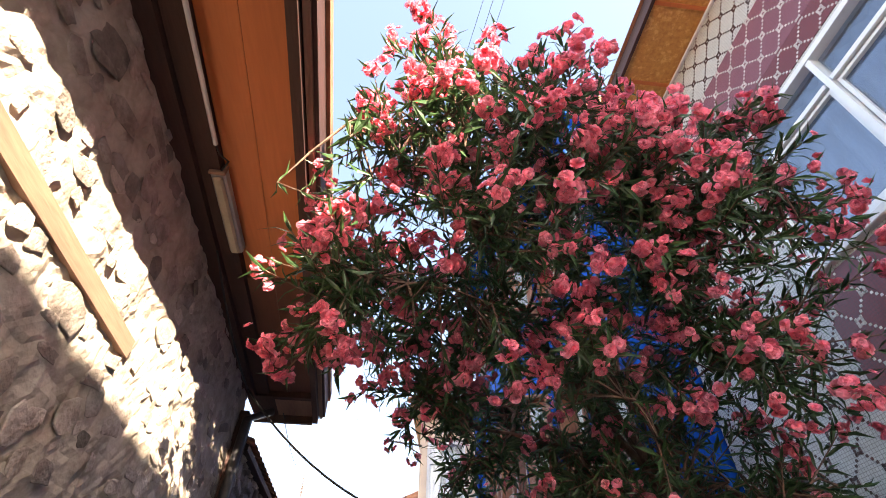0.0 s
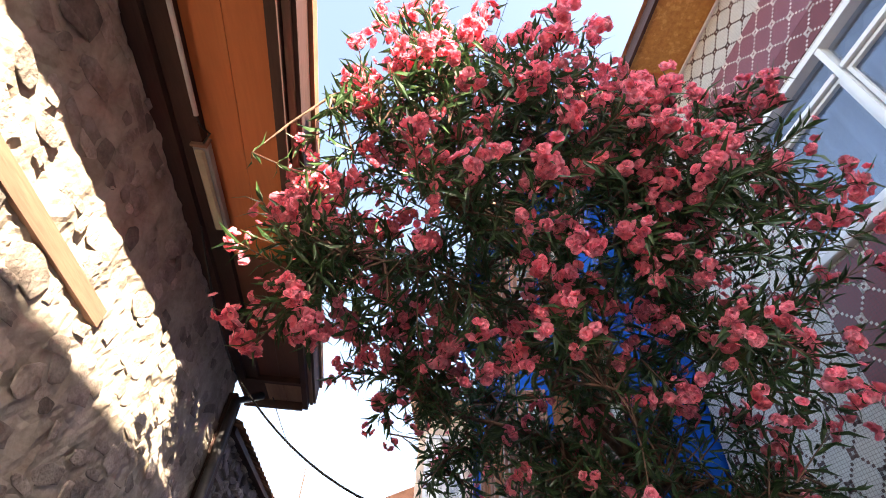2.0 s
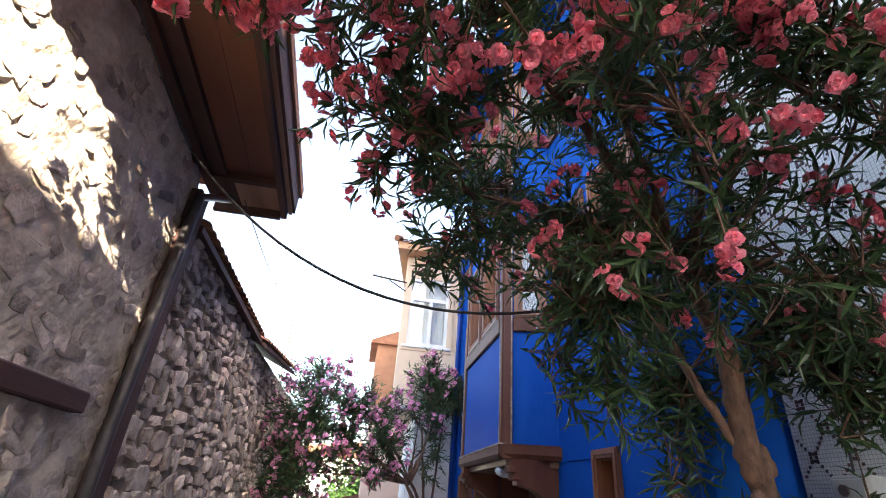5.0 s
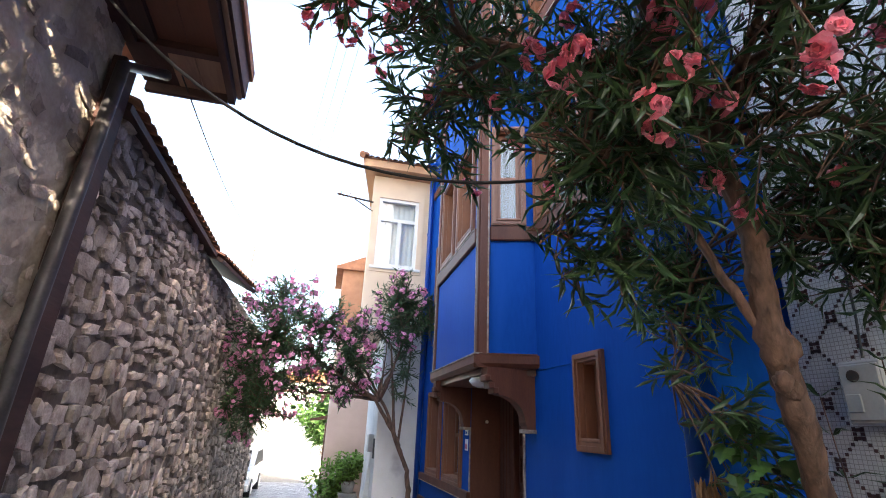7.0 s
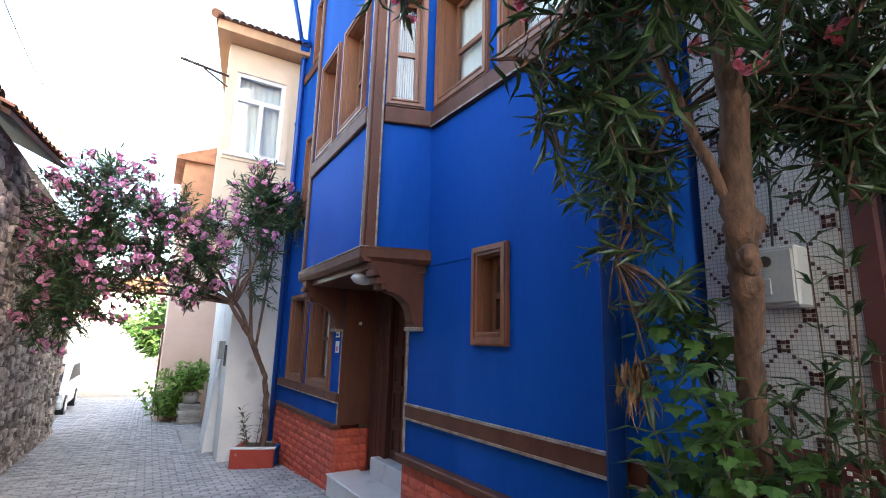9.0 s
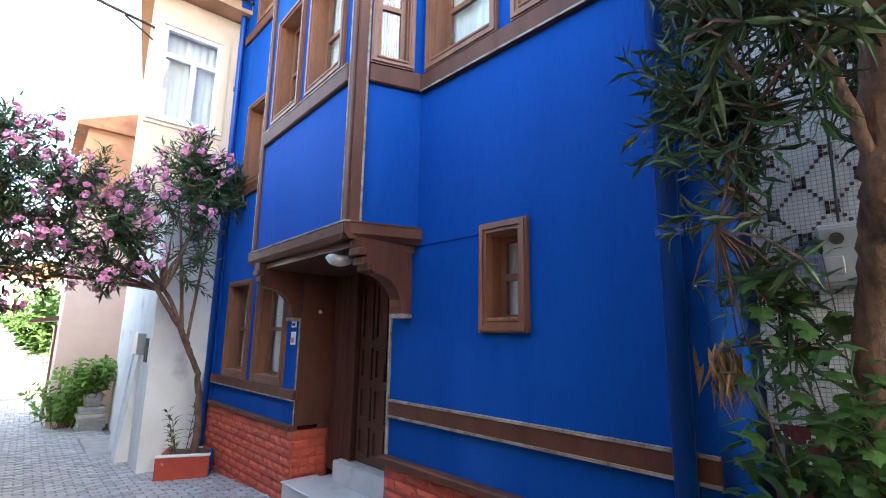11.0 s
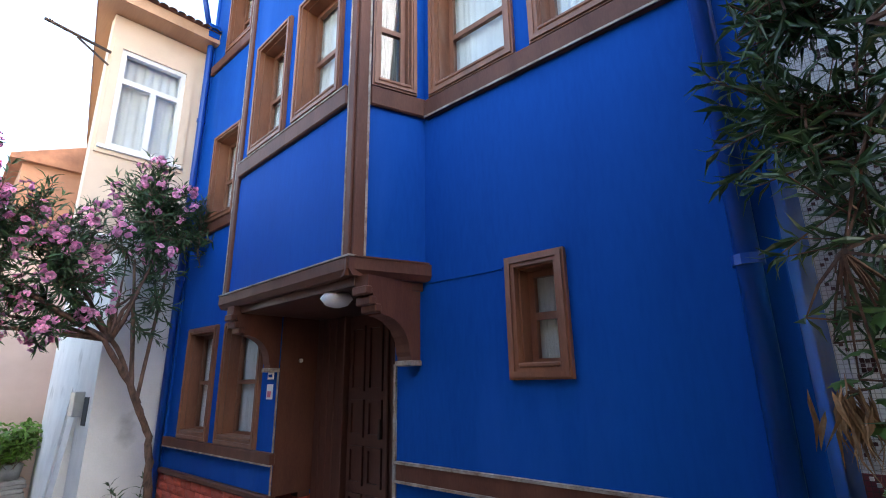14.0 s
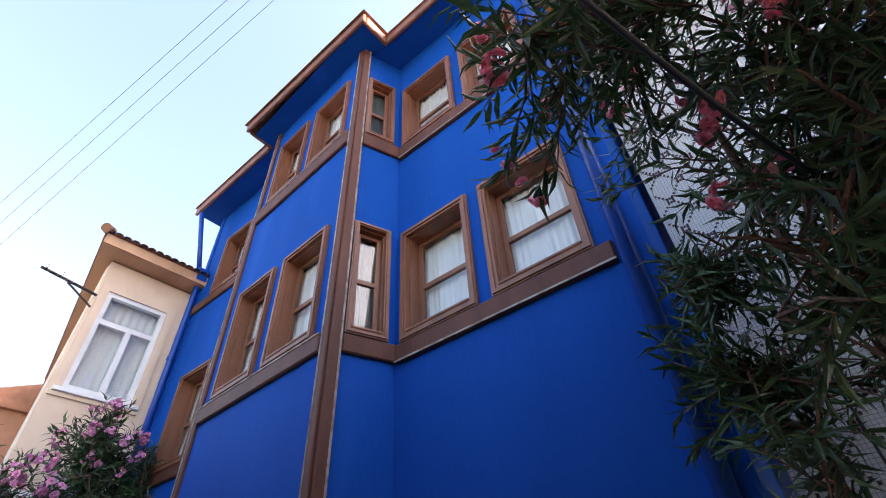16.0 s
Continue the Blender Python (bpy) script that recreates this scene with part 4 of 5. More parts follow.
part("hip_tile", MB().tube([(UB - 0.35, UY - 0.44, 7.66), (UB - 0.24, UY - 0.30, 7.74)], [0.08, 0.07], 10), ROOF, beige)
# iron bracket for the wires
brk = thing("wire_bracket", "dark iron arm with insulators that carries wires on the wall", "wire bracket", at=(0.6, UY, 6.6))
part("arm", MB().tube([(UB + 0.02, UY - 0.04, 6.72), (-0.02, UY - 0.25, 6.71)], 0.022, 8), IRON, brk)
part("stay", MB().tube([(UB + 0.02, UY - 0.04, 6.50), (0.36, UY - 0.13, 6.70)], 0.016, 8), IRON, brk)
for s in (0.1, 0.45):
    part("insulator", MB().tube([(-0.02 + 0.6 * s, UY - 0.25 + 0.19 * s, 6.73 + 0.01 * s), (-0.02 + 0.6 * s, UY - 0.25 + 0.19 * s, 6.81 + 0.01 * s)], [0.025, 0.018], 10), WHITE, brk)

# ---- farther along the lane ----
def far_house(name, x0, x1, y0, y1, h, material, label):
    t = thing(name, label, "house", at=((x0 + x1) / 2, y0, -0.5))
    part("wall", MB().box(x0, x1, y0, y1, -1.2, h), material, t)
    part("roof", MB().prism([(x0 - 0.3, h), (x0 - 0.3, h + 0.1), ((x0 + x1) / 2, h + 0.9), (x1 + 0.3, h + 0.1), (x1 + 0.3, h)], y0 - 0.2, y1 + 0.2), ROOF, t)
    return t


ORANGE = mat("orange_brick_render", (0.44, 0.22, 0.13), (0.36, 0.17, 0.10), rough=0.8, scale=4)
PINKISH = mat("pale_pink_render", (0.66, 0.48, 0.40), (0.58, 0.41, 0.33), rough=0.85, scale=2, bump=0.2)
fh = far_house("orange_house", 0.42, 3.4, 17.6, 20.0, 6.9, PINKISH, "pale pink house with an orange upper storey and tiled roof")
part("upper_cladding", MB().box(0.36, 3.4, 17.54, 20.0, 4.9, 6.9), ORANGE, fh, "orange brick upper storey")
fh2 = far_house("white_house", -6.0, 7.0, 33.0, 42.0, 4.2, FARWHITE, "sunlit white walls closing the end of the lane")
part("garden_wall", MB().box(-3.0, 6.0, 31.6, 31.9, -0.8, 0.5), FARWHITE, fh2)
far_house("west_house", -9.0, -3.4, 18.0, 30.0, 2.6, FARWHITE, "low white house beyond the stone walls")
back = thing("back_houses", "plain houses that close the lane behind", "house", at=(0, -12, 0))
part("wall", MB().box(-8.0, -3.2, -14.0, -3.2, -0.2, 4.6), FARWHITE, back)


# ---- oleanders ----
def leaf_points(p, d, length, width, up):
    """A narrow folded leaf from p along d."""
    d = d.normalized()
    s = d.cross(up)
    s = s.normalized() if s.length > 1e-4 else d.orthogonal().normalized()
    n = s.cross(d)
    mid = p + d * length * 0.5 + n * length * 0.05
    tip = p + d * length - n * length * 0.08
    q1 = p + d * length * 0.22
    a, b = mid + s * width / 2 + n * width * 0.2, mid - s * width / 2 + n * width * 0.2
    return [p, q1 + s * width * 0.42, q1 - s * width * 0.42, a, b, mid, tip]


LEAF_FACES = [(0, 1, 3, 5), (0, 5, 4, 2), (5, 3, 6), (5, 6, 4)]


def bloom_cluster(rng, n, size):
    """Ruffled double blooms crowded into one head."""
    mb = MB()
    for i in range(n):
        c = Vector((rng.gauss(0, 0.55), rng.gauss(0, 0.55), rng.gauss(0, 0.4))) * size * 1.5
        ax = (c + Vector((rng.gauss(0, 0.3), rng.gauss(0, 0.3), 0.25 + rng.random())) * size).normalized()
        u = ax.orthogonal().normalized()
        w = ax.cross(u)
        for layer, (np_, r, lift) in enumerate(((6, 1.0, 0.30), (6, 0.80, 0.75), (4, 0.48, 1.25))):
            off = rng.random() * 6.28
            for k in range(np_):
                a = off + 6.283 * k / np_
                o = u * math.cos(a) + w * math.sin(a)
                t = ax.cross(o)
                rr = size * r * rng.uniform(0.85, 1.15)
                base = c + ax * size * 0.05
                m1 = base + o * rr * 0.55 + ax * rr * lift * 0.8
                m2 = base + o * rr + ax * rr * (lift * 0.6 + rng.uniform(-0.15, 0.25))
                hw = rr * 0.66
                mb.add([base, m1 + t * hw * 0.9, m1 - t * hw * 0.9, m2 + t * hw * 0.5 + ax * rr * rng.uniform(-0.2, 0.2), m2 - t * hw * 0.5 + ax * rr * rng.uniform(-0.2, 0.2), m1 + o * rr * 0.1 - ax * rr * 0.12],
                       [(0, 1, 5), (0, 5, 2), (1, 3, 5), (5, 3, 4), (5, 4, 2)])
    return mb


def oleander(label, at, trunks, lobes, n_twigs, n_limbs, flower, petal, seed, hub, keep=None, leaf_len=(0.085, 0.155), leaf_mat=None):
    """trunks: polylines with radii; lobes: (centre, radii, share, flower chance); hub: where the limbs part."""
    rng = random.Random(seed)
    t = thing("oleander_tree", label, "tree", at=at)
    for pts, radii in trunks:
        fine, rad = [], []
        for i in range(len(pts) - 1):
            for k in range(8):
                s = k / 8
                fine.append(Vector(pts[i]).lerp(Vector(pts[i + 1]), s) + Vector((rng.gauss(0, 1), rng.gauss(0, 1), 0)) * radii[i] * 0.09)
                rad.append((radii[i] * (1 - s) + radii[i + 1] * s) * rng.uniform(0.94, 1.07))
        tb = MB().tube(fine + [Vector(pts[-1])], rad + [radii[-1]], 16)
        tb.v = [tuple(Vector(q) + noise.noise_vector(Vector(q) * 9) * radii[0] * 0.12 + noise.noise_vector(Vector(q) * 34) * radii[0] * 0.09) for q in tb.v]
        part("trunk", tb, BARK, t, "knotty brown trunk", smooth=True)
    hub = Vector(hub)

    def sample(shell=True):
        r, acc = rng.random() * sum(q[2] for q in lobes), 0
        for c, rad, share, fl in lobes:
            acc += share
            if r <= acc:
                break
        while True:
            v = Vector((rng.gauss(0, 1), rng.gauss(0, 1), rng.gauss(0, 1))).normalized()
            v *= rng.random() ** (0.38 if shell else 0.6)
            p = Vector((c[0] + v.x * rad[0], c[1] + v.y * rad[1], c[2] + v.z * rad[2]))
            if keep is None or keep(p):
                return p, Vector(c), v, fl

    nodes, mains = [], []
    for i in range(n_limbs):
        e, c, v, fl = sample(False)
        if i < 9:
            a0, r0 = hub, rng.uniform(0.024, 0.036)
            e = a0.lerp(e, 0.85)
        else:
            a0 = min(mains, key=lambda q: (q - e).length + 0.35 * rng.random())
            r0 = rng.uniform(0.010, 0.018)
        mid = a0.lerp(e, 0.5) + Vector((rng.gauss(0, 0.14), rng.gauss(0, 0.14), 0.06 + rng.gauss(0, 0.12)))
        pts = [a0 * (1 - s) ** 2 + mid * 2 * s * (1 - s) + e * s * s for s in [k / 7 for k in range(8)]]
        pts = [q + Vector((rng.gauss(0, 0.012), rng.gauss(0, 0.012), rng.gauss(0, 0.012))) for q in pts]
        pts[0] = a0
        part("limb", MB().tube(pts, [r0 * (1 - 0.7 * k / 7) for k in range(8)], 6), BARK, t, smooth=True)
        nodes += pts[2:]
        if i < 9:
            mains += pts[2:]
    nn = np.array([p[:] for p in nodes])
    leaves, stems = MB(), MB()
    spots = []
    for i in range(n_twigs):
        p, c, v, fl = sample()
        near = Vector(nn[np.argmin(((nn - np.array(p[:])) ** 2).sum(1))])
        d = ((p - near).normalized() + v * 0.8 + Vector((rng.gauss(0, 0.25), rng.gauss(0, 0.25), 0.35 + rng.gauss(0, 0.3)))).normalized()
        tw = 0.34 * rng.uniform(0.7, 1.3)
        a = p - d * tw
        stray = (p - near).length > 0.8
        if not stray:
            stems.tube([near, near.lerp(a, 0.6) + Vector((0, 0, 0.03)), a, p], [0.008, 0.006, 0.005, 0.003], 4)
        u = d.orthogonal().normalized()
        w = d.cross(u)
        whorls = rng.randint(4, 6)
        for k in range(whorls):
            s = k / (whorls - 1)
            q = a.lerp(p, s)
            off = rng.random() * 6.28
            for j in range(3):
                an = off + j * 2.094 + rng.gauss(0, 0.25)
                o = u * math.cos(an) + w * math.sin(an)
                ld = (d * (0.45 + 0.6 * s) + o + Vector((0, 0, -0.22 + rng.gauss(0, 0.15)))).normalized()
                ln = rng.uniform(*leaf_len)
                shape = leaf_points(q, ld, ln, ln * rng.uniform(0.13, 0.18), d)
                if not stray:
                    leaves.add(shape, LEAF_FACES)
        if rng.random() < fl and v.length > 0.5 and (p.y > 6 or ((v.y < 0.2 or v.z < -0.5) and p.y < 2.95) or rng.random() < (0.28 if p.y > 2.6 else 0.5) or p.x < 0.4):
            spots.append((p + d * 0.05, d, stray))
            for extra in range(rng.choice((0, 1, 1, 2, 2)) if p.y < 2.9 else 0):
                spots.append((p + d * 0.03 + Vector((rng.gauss(0, 0.05), rng.gauss(-0.02, 0.05), rng.gauss(0, 0.05))), d, stray))
    part("branchwork", stems, BARK, t)
    part("crown", leaves, leaf_mat or LEAF, t, "narrow dark green leaves in whorls")
    shapes = [bloom_cluster(rng, n, flower) for n in (2, 3, 4, 5, 6, 8)]
    meshes = [b_.mesh("blossom", petal) for b_ in shapes]
    rest = MB()
    for i, (p, d, stray) in enumerate(spots):
        s, k = rng.uniform(0.8, 1.25), rng.randrange(6)
        m = (Vector(d) + Vector((rng.gauss(0, 0.3), rng.gauss(0, 0.3), 0))).to_track_quat("Z", "Y").to_matrix().to_4x4() @ Matrix.Diagonal((s, s, s, 1))
        if stray:
            continue
        if i < 300:
            ob = new("blossom", meshes[k])
            ob.parent = t
            ob.matrix_basis = Matrix.Translation(p - t.location) @ m
        else:
            m = Matrix.Translation(p) @ m
            rest.add([m @ Vector(q) for q in shapes[k].v], shapes[k].f)
    if rest.v:
        tagged(part("blossom_rest", rest, petal, t), kind="stuff")
    return t


main_tree = oleander("tall oleander with coral-pink double blooms leaning over the lane", (2.5, 3.58, 0.33),
         [([(2.55, 3.60, 0.25), (2.46, 3.55, 1.2), (2.37, 3.50, 1.85), (2.24, 3.42, 2.2), (2.11, 3.35, 2.5), (2.07, 3.32, 3.0), (1.86, 3.25, 3.4), (1.50, 3.05, 3.9)], [0.062, 0.055, 0.050, 0.062, 0.060, 0.052, 0.044, 0.030]),
          ([(2.12, 3.36, 2.44), (1.95, 3.42, 2.8), (1.80, 3.52, 3.3), (1.5, 3.5, 3.9)], [0.026, 0.022, 0.019, 0.015])],
         [((0.72, 2.15, 4.45), (1.35, 1.05, 1.05), 0.27, 0.75), ((1.85, 2.15, 4.15), (1.0, 0.95, 1.0), 0.125, 0.75), ((0.52, 1.5, 4.95), (1.0, 0.5, 0.68), 0.11, 0.95), ((1.75, 1.65, 4.7), (0.75, 0.55, 0.55), 0.06, 0.95),
          ((1.6, 3.3, 4.2), (0.8, 0.9, 1.0), 0.07, 0.4), ((0.80, 3.7, 3.85), (0.55, 0.6, 0.7), 0.055, 0.8), ((0.22, 2.95, 3.95), (0.5, 0.5, 0.5), 0.045, 0.9), ((1.9, 2.8, 3.3), (0.85, 0.7, 0.5), 0.05, 0.25), ((1.25, 3.1, 3.25), (0.45, 0.5, 0.5), 0.05, 0.6), ((2.5, 3.1, 3.0), (0.35, 0.5, 0.6), 0.065, 0.12),
          ((2.12, 3.90, 3.05), (0.30, 0.36, 0.85), 0.068, 0.0), ((2.36, 3.74, 1.9), (0.12, 0.14, 0.5), 0.008, 0.0), ((1.4, 3.45, 2.8), (0.25, 0.28, 0.35), 0.015, 0.0), ((-0.38, 2.0, 3.9), (0.34, 0.40, 0.5), 0.034, 0.9)],
         1290, 80, 0.0265, PETAL, 7, (1.85, 3.2, 3.35), keep=lambda p: p.x < 2.95 and (p.x < 2.3 or p.y < 3.95) and p.z > 1.3 and (p.z > 2.25 or p.y > 3.6), leaf_len=(0.10, 0.175))

def knot(tree, centre, size, seed):
    """A rough swelling where limbs were cut off."""
    bm = bmesh.new()
    bmesh.ops.create_icosphere(bm, subdivisions=3, radius=1.0)
    kb = MB().add([Vector(centre) - main_tree.location + Vector((p.co.x * size[0], p.co.y * size[1], p.co.z * size[2])) * (1 + 0.35 * noise.noise(p.co * 2.2 + Vector((seed, 0, 0))) + 0.15 * noise.noise(p.co * 6)) for p in bm.verts], [[q.index for q in f.verts] for f in bm.faces])
    bm.free()
    ob = part("knot", kb, BARK, tree, "gnarled bark swelling", smooth=True)
    ob.location = (0, 0, 0)


for k_, (c_, r_) in enumerate((((2.16, 3.36, 2.44), (0.066, 0.066, 0.08)), ((2.10, 3.33, 2.30), (0.036, 0.04, 0.045)), ((2.21, 3.40, 2.52), (0.04, 0.04, 0.045)), ((2.19, 3.37, 2.28), (0.036, 0.04, 0.05)))):
    knot(main_tree, c_, r_, 3.1 * k_)

oleander("slender oleander with pink blooms arching from a red planter", (1.75, 10.95, 0.1),
         [([(1.86, 10.85, 0.05), (1.88, 10.82, 0.7), (1.80, 10.8, 1.3), (1.48, 10.72, 1.95), (1.12, 10.6, 2.45), (0.4, 10.4, 2.85)], [0.055, 0.048, 0.042, 0.036, 0.028, 0.020]),
          ([(1.62, 10.76, 1.70), (1.35, 10.8, 2.3), (0.95, 10.75, 2.9), (0.4, 10.6, 3.6)], [0.032, 0.028, 0.022, 0.014]),
          ([(1.52, 10.74, 1.88), (1.45, 10.8, 2.6), (1.35, 10.8, 3.5)], [0.028, 0.024, 0.014]),
          ([(1.60, 10.78, 1.75), (1.68, 10.8, 2.6), (1.75, 10.75, 3.6)], [0.026, 0.020, 0.012])],
         [((-0.62, 10.4, 3.35), (0.95, 0.7, 1.30), 0.40, 0.6), ((0.45, 10.5, 3.25), (0.75, 0.6, 1.0), 0.22, 0.5), ((1.45, 10.75, 4.15), (0.55, 0.4, 0.85), 0.17, 0.3),
          ((-0.95, 10.3, 2.45), (0.5, 0.5, 0.75), 0.12, 0.4), ((1.95, 10.7, 4.05), (0.38, 0.25, 0.5), 0.05, 0.05), ((1.65, 10.7, 3.0), (0.3, 0.3, 0.7), 0.04, 0.0)],
         860, 40, 0.036, PETAL_PINK, 11, (1.2, 10.65, 2.45), keep=lambda p: -1.46 < p.x < 2.3, leaf_len=(0.11, 0.19))


# ---- planter, pots, wires and other loose things ----
pl = thing("planter", "brick planter box painted red, worn grey rim, holding the oleander", "planter", at=(1.75, 10.95, -0.1))
PAINT_RED = mat("worn_red_paint", (0.42, 0.05, 0.03), (0.33, 0.035, 0.022), rough=0.65, scale=6, bump=0.3, stain=((0.45, 0.38, 0.34), 9, 0.66))
gz = ground_z(10.8)
pl.location.z = gz
part("side", MB().box(1.44, 2.10, 10.66, 10.74, gz - 0.05, 0.22, 0.012), PAINT_RED, pl, "red-painted front side")
part("side", MB().box(1.44, 1.52, 10.741, 11.45, gz - 0.05, 0.21, 0.012), PAINT_RED, pl)
part("side", MB().box(2.04, 2.10, 10.741, 11.45, gz - 0.05, 0.21, 0.012), BLUE, pl, "blue-painted end")
part("rim", MB().box(1.43, 2.11, 10.65, 10.75, 0.221, 0.245, 0.006), GREYWASH, pl, "worn cement rim")
SOIL = mat("dry_soil", (0.10, 0.075, 0.05), (0.06, 0.045, 0.03), rough=1.0, scale=15, bump=0.8)
part("soil", MB().box(1.52, 2.04, 10.74, 11.45, gz - 0.02, 0.17), SOIL, pl)
pl.matrix_basis = Matrix.Translation((1.37, 10.74, 0)) @ Matrix.Rotation(radians(-22.9), 4, "Z") @ Matrix.Translation(pl.location + Vector((-1.44, -10.66, 0)))


def sprout(name, label, base, n_stems, height, leaf_len, seed, mat_leaf, spread=0.15, broad=0.18, whorls=6):
    """A small bush of stems with whorled leaves."""
    rng = random.Random(seed)
    t = thing(name, label, "plant", at=base)
    lv = MB()
    for i in range(n_stems):
        st = MB()
        b = Vector(base) + Vector((rng.gauss(0, spread * 0.4), rng.gauss(0, spread * 0.4), 0))
        e = b + Vector((rng.gauss(0, spread), rng.gauss(0, spread), height * rng.uniform(0.6, 1.1)))
        st.tube([b, b.lerp(e, 0.5) + Vector((0, 0, 0.03)), e], [0.007, 0.005, 0.003], 4)
        d = (e - b).normalized()
        u = d.orthogonal().normalized()
        w = d.cross(u)
        for k in range(whorls):
            q = b.lerp(e, 0.25 + 0.75 * k / (whorls - 1))
            off = rng.random() * 6.28
            for j in range(3):
                an = off + 2.094 * j
                o = u * math.cos(an) + w * math.sin(an)
                ln = leaf_len * rng.uniform(0.7, 1.25)
                lv.add(leaf_points(q, (o + d * rng.uniform(0.2, 0.9) + Vector((0, 0, rng.gauss(-0.1, 0.2)))), ln, ln * broad, d), LEAF_FACES)
        part("stem", st, BARK, t)
    part("foliage", lv, mat_leaf, t)
    return t


sprout("oleander_shoot", "young oleander shoot growing in the planter", (1.66, 10.84, 0.15), 4, 0.66, 0.13, 3, LEAF)


def broad_leaf(p, d, up, size):
    """A lobed vine leaf: points of a star-like outline round a stalk end."""
    d = d.normalized()
    s = d.cross(up).normalized() if d.cross(up).length > 1e-3 else d.orthogonal().normalized()
    n = s.cross(d)
    outline = ((0, 0.0), (0.35, -0.12), (0.5, 0.18), (0.36, 0.36), (0.45, 0.62), (0.2, 0.66), (0, 1.0), (-0.2, 0.66), (-0.45, 0.62), (-0.36, 0.36), (-0.5, 0.18), (-0.35, -0.12))
    pts = [p + (s * a + d * b) * size + n * (-abs(a) * 0.25 - (b - 0.4) ** 2 * 0.3) * size for a, b in outline]
    return pts + [p + d * 0.4 * size], [(i, (i + 1) % 12, 12) for i in range(12)]


def vine(label, stems, n, seed, size=(0.06, 0.11)):
    rng = random.Random(seed)
    t = thing("vine", label, "plant", at=stems[0][0])
    for st in stems:
        st = [Vector(q) for q in st]
        fine = [st[i].lerp(st[i + 1], k / 6) + Vector((rng.gauss(0, 0.02), rng.gauss(0, 0.02), 0)) for i in range(len(st) - 1) for k in range(6)] + [st[-1]]
        part("stem", MB().tube(fine, 0.0045, 5), LEAF_VINE, t)
    lv = MB()
    for i in range(n):
        st = rng.choice(stems)
        k = rng.random() * (len(st) - 1)
        p = Vector(st[int(k)]).lerp(Vector(st[int(k) + 1]), k % 1) + Vector((rng.gauss(-0.02, 0.09), rng.gauss(-0.03, 0.10), rng.gauss(0, 0.08)))
        d = Vector((rng.gauss(-0.6, 0.5), rng.gauss(0, 0.6), rng.gauss(-0.5, 0.3)))
        lv.add(*broad_leaf(p, d, Vector((0.2, 0, 1)), rng.uniform(*size)))
    part("foliage", lv, LEAF_VINE, t, "lobed bright green leaves")
    return t


vine("green vine climbing round the oleander's foot", [[(2.35, 3.65, 0.2), (2.3, 3.55, 0.9), (2.27, 3.5, 1.4), (2.22, 3.52, 1.85)], [(2.15, 3.45, 0.3), (2.2, 3.4, 0.9), (2.25, 3.36, 1.45)],
      [(2.4, 3.4, 0.3), (2.35, 3.2, 0.8), (2.32, 3.1, 1.35)], [(2.3, 3.6, 0.3), (2.3, 3.75, 1.1), (2.28, 3.80, 1.8), (2.30, 3.80, 2.2)], [(2.38, 3.7, 0.3), (2.42, 3.82, 1.0), (2.42, 3.84, 1.5)]], 820, 21)
sprout("oleander_shoot", "leafy oleander shoots at the foot of the trunk", (2.36, 3.38, 0.3), 30, 1.35, 0.20, 5, LEAF, spread=0.15, whorls=8)
sprout("oleander_shoot", "leafy oleander shoots in front of the mosaic wall", (2.65, 3.3, 0.3), 14, 2.1, 0.14, 8, LEAF, spread=0.25, whorls=9)
DRY = leafy("dry_leaf", (0.33, 0.20, 0.10), (0.22, 0.12, 0.06), rough=0.8, through_light=0.2)
rngd = random.Random(4)
dry = MB()
for i in range(46):
    p = Vector((2.22 + rngd.gauss(0, 0.03), 3.97 + rngd.gauss(0, 0.035), 1.83 + rngd.gauss(0, 0.04)))
    dry.add(leaf_points(p, Vector((rngd.gauss(0, 0.25), rngd.gauss(0, 0.25), -1)), rngd.uniform(0.12, 0.26), 0.022, Vector((rngd.gauss(0, 1), rngd.gauss(0, 1), 0.1))), LEAF_FACES)
dn = thing("dry_leaf_bunch", "withered brown leaf bunch hanging on the vine", "dead leaves", at=(2.22, 3.97, 1.6))
part("stalk", MB().tube([(2.33, 3.74, 1.9), (2.22, 3.97, 1.85), (2.22, 3.97, 1.75)], 0.006, 5), BARK, dn)
part("foliage", dry, DRY, dn)

# pots and slabs by the far doorway
slabs = thing("slab_pile", "pile of flat grey stone slabs holding a pot", "stone slabs", at=(1.2, 16.8, ground_z(16.8)))
rs = random.Random(9)
for i in range(7):
    z = ground_z(16.8) - 0.03 + 0.075 * i
    dx, dy = rs.gauss(0, 0.02), rs.gauss(0, 0.02)
    part("slab", MB().box(0.92 + dx, 1.42 + dx, 16.5 + dy, 17.0 + dy, z, z + 0.07, 0.008), SLAB, slabs)
pot = thing("flower_pot", "grey cement flower pot", "flower pot", at=(1.17, 16.75, 0.26))
pz = ground_z(16.8) + 0.5
part("body", MB().tube([(1.17, 16.75, pz - 0.01), (1.17, 16.75, pz + 0.26), (1.17, 16.75, pz + 0.28), (1.17, 16.75, pz + 0.22)], [0.15, 0.2, 0.17, 0.16], 18), SLAB, pot, smooth=True)
sprout("potted_bush", "bright green leafy bush in a pot", (1.15, 16.75, pz + 0.2), 40, 0.75, 0.16, 31, LEAF_BRIGHT, spread=0.28, broad=0.5)
sprout("potted_bush", "bright green leafy bush at the wall's foot", (0.75, 17.3, ground_z(17.3)), 60, 0.95, 0.16, 32, LEAF_BRIGHT, spread=0.32, broad=0.5)
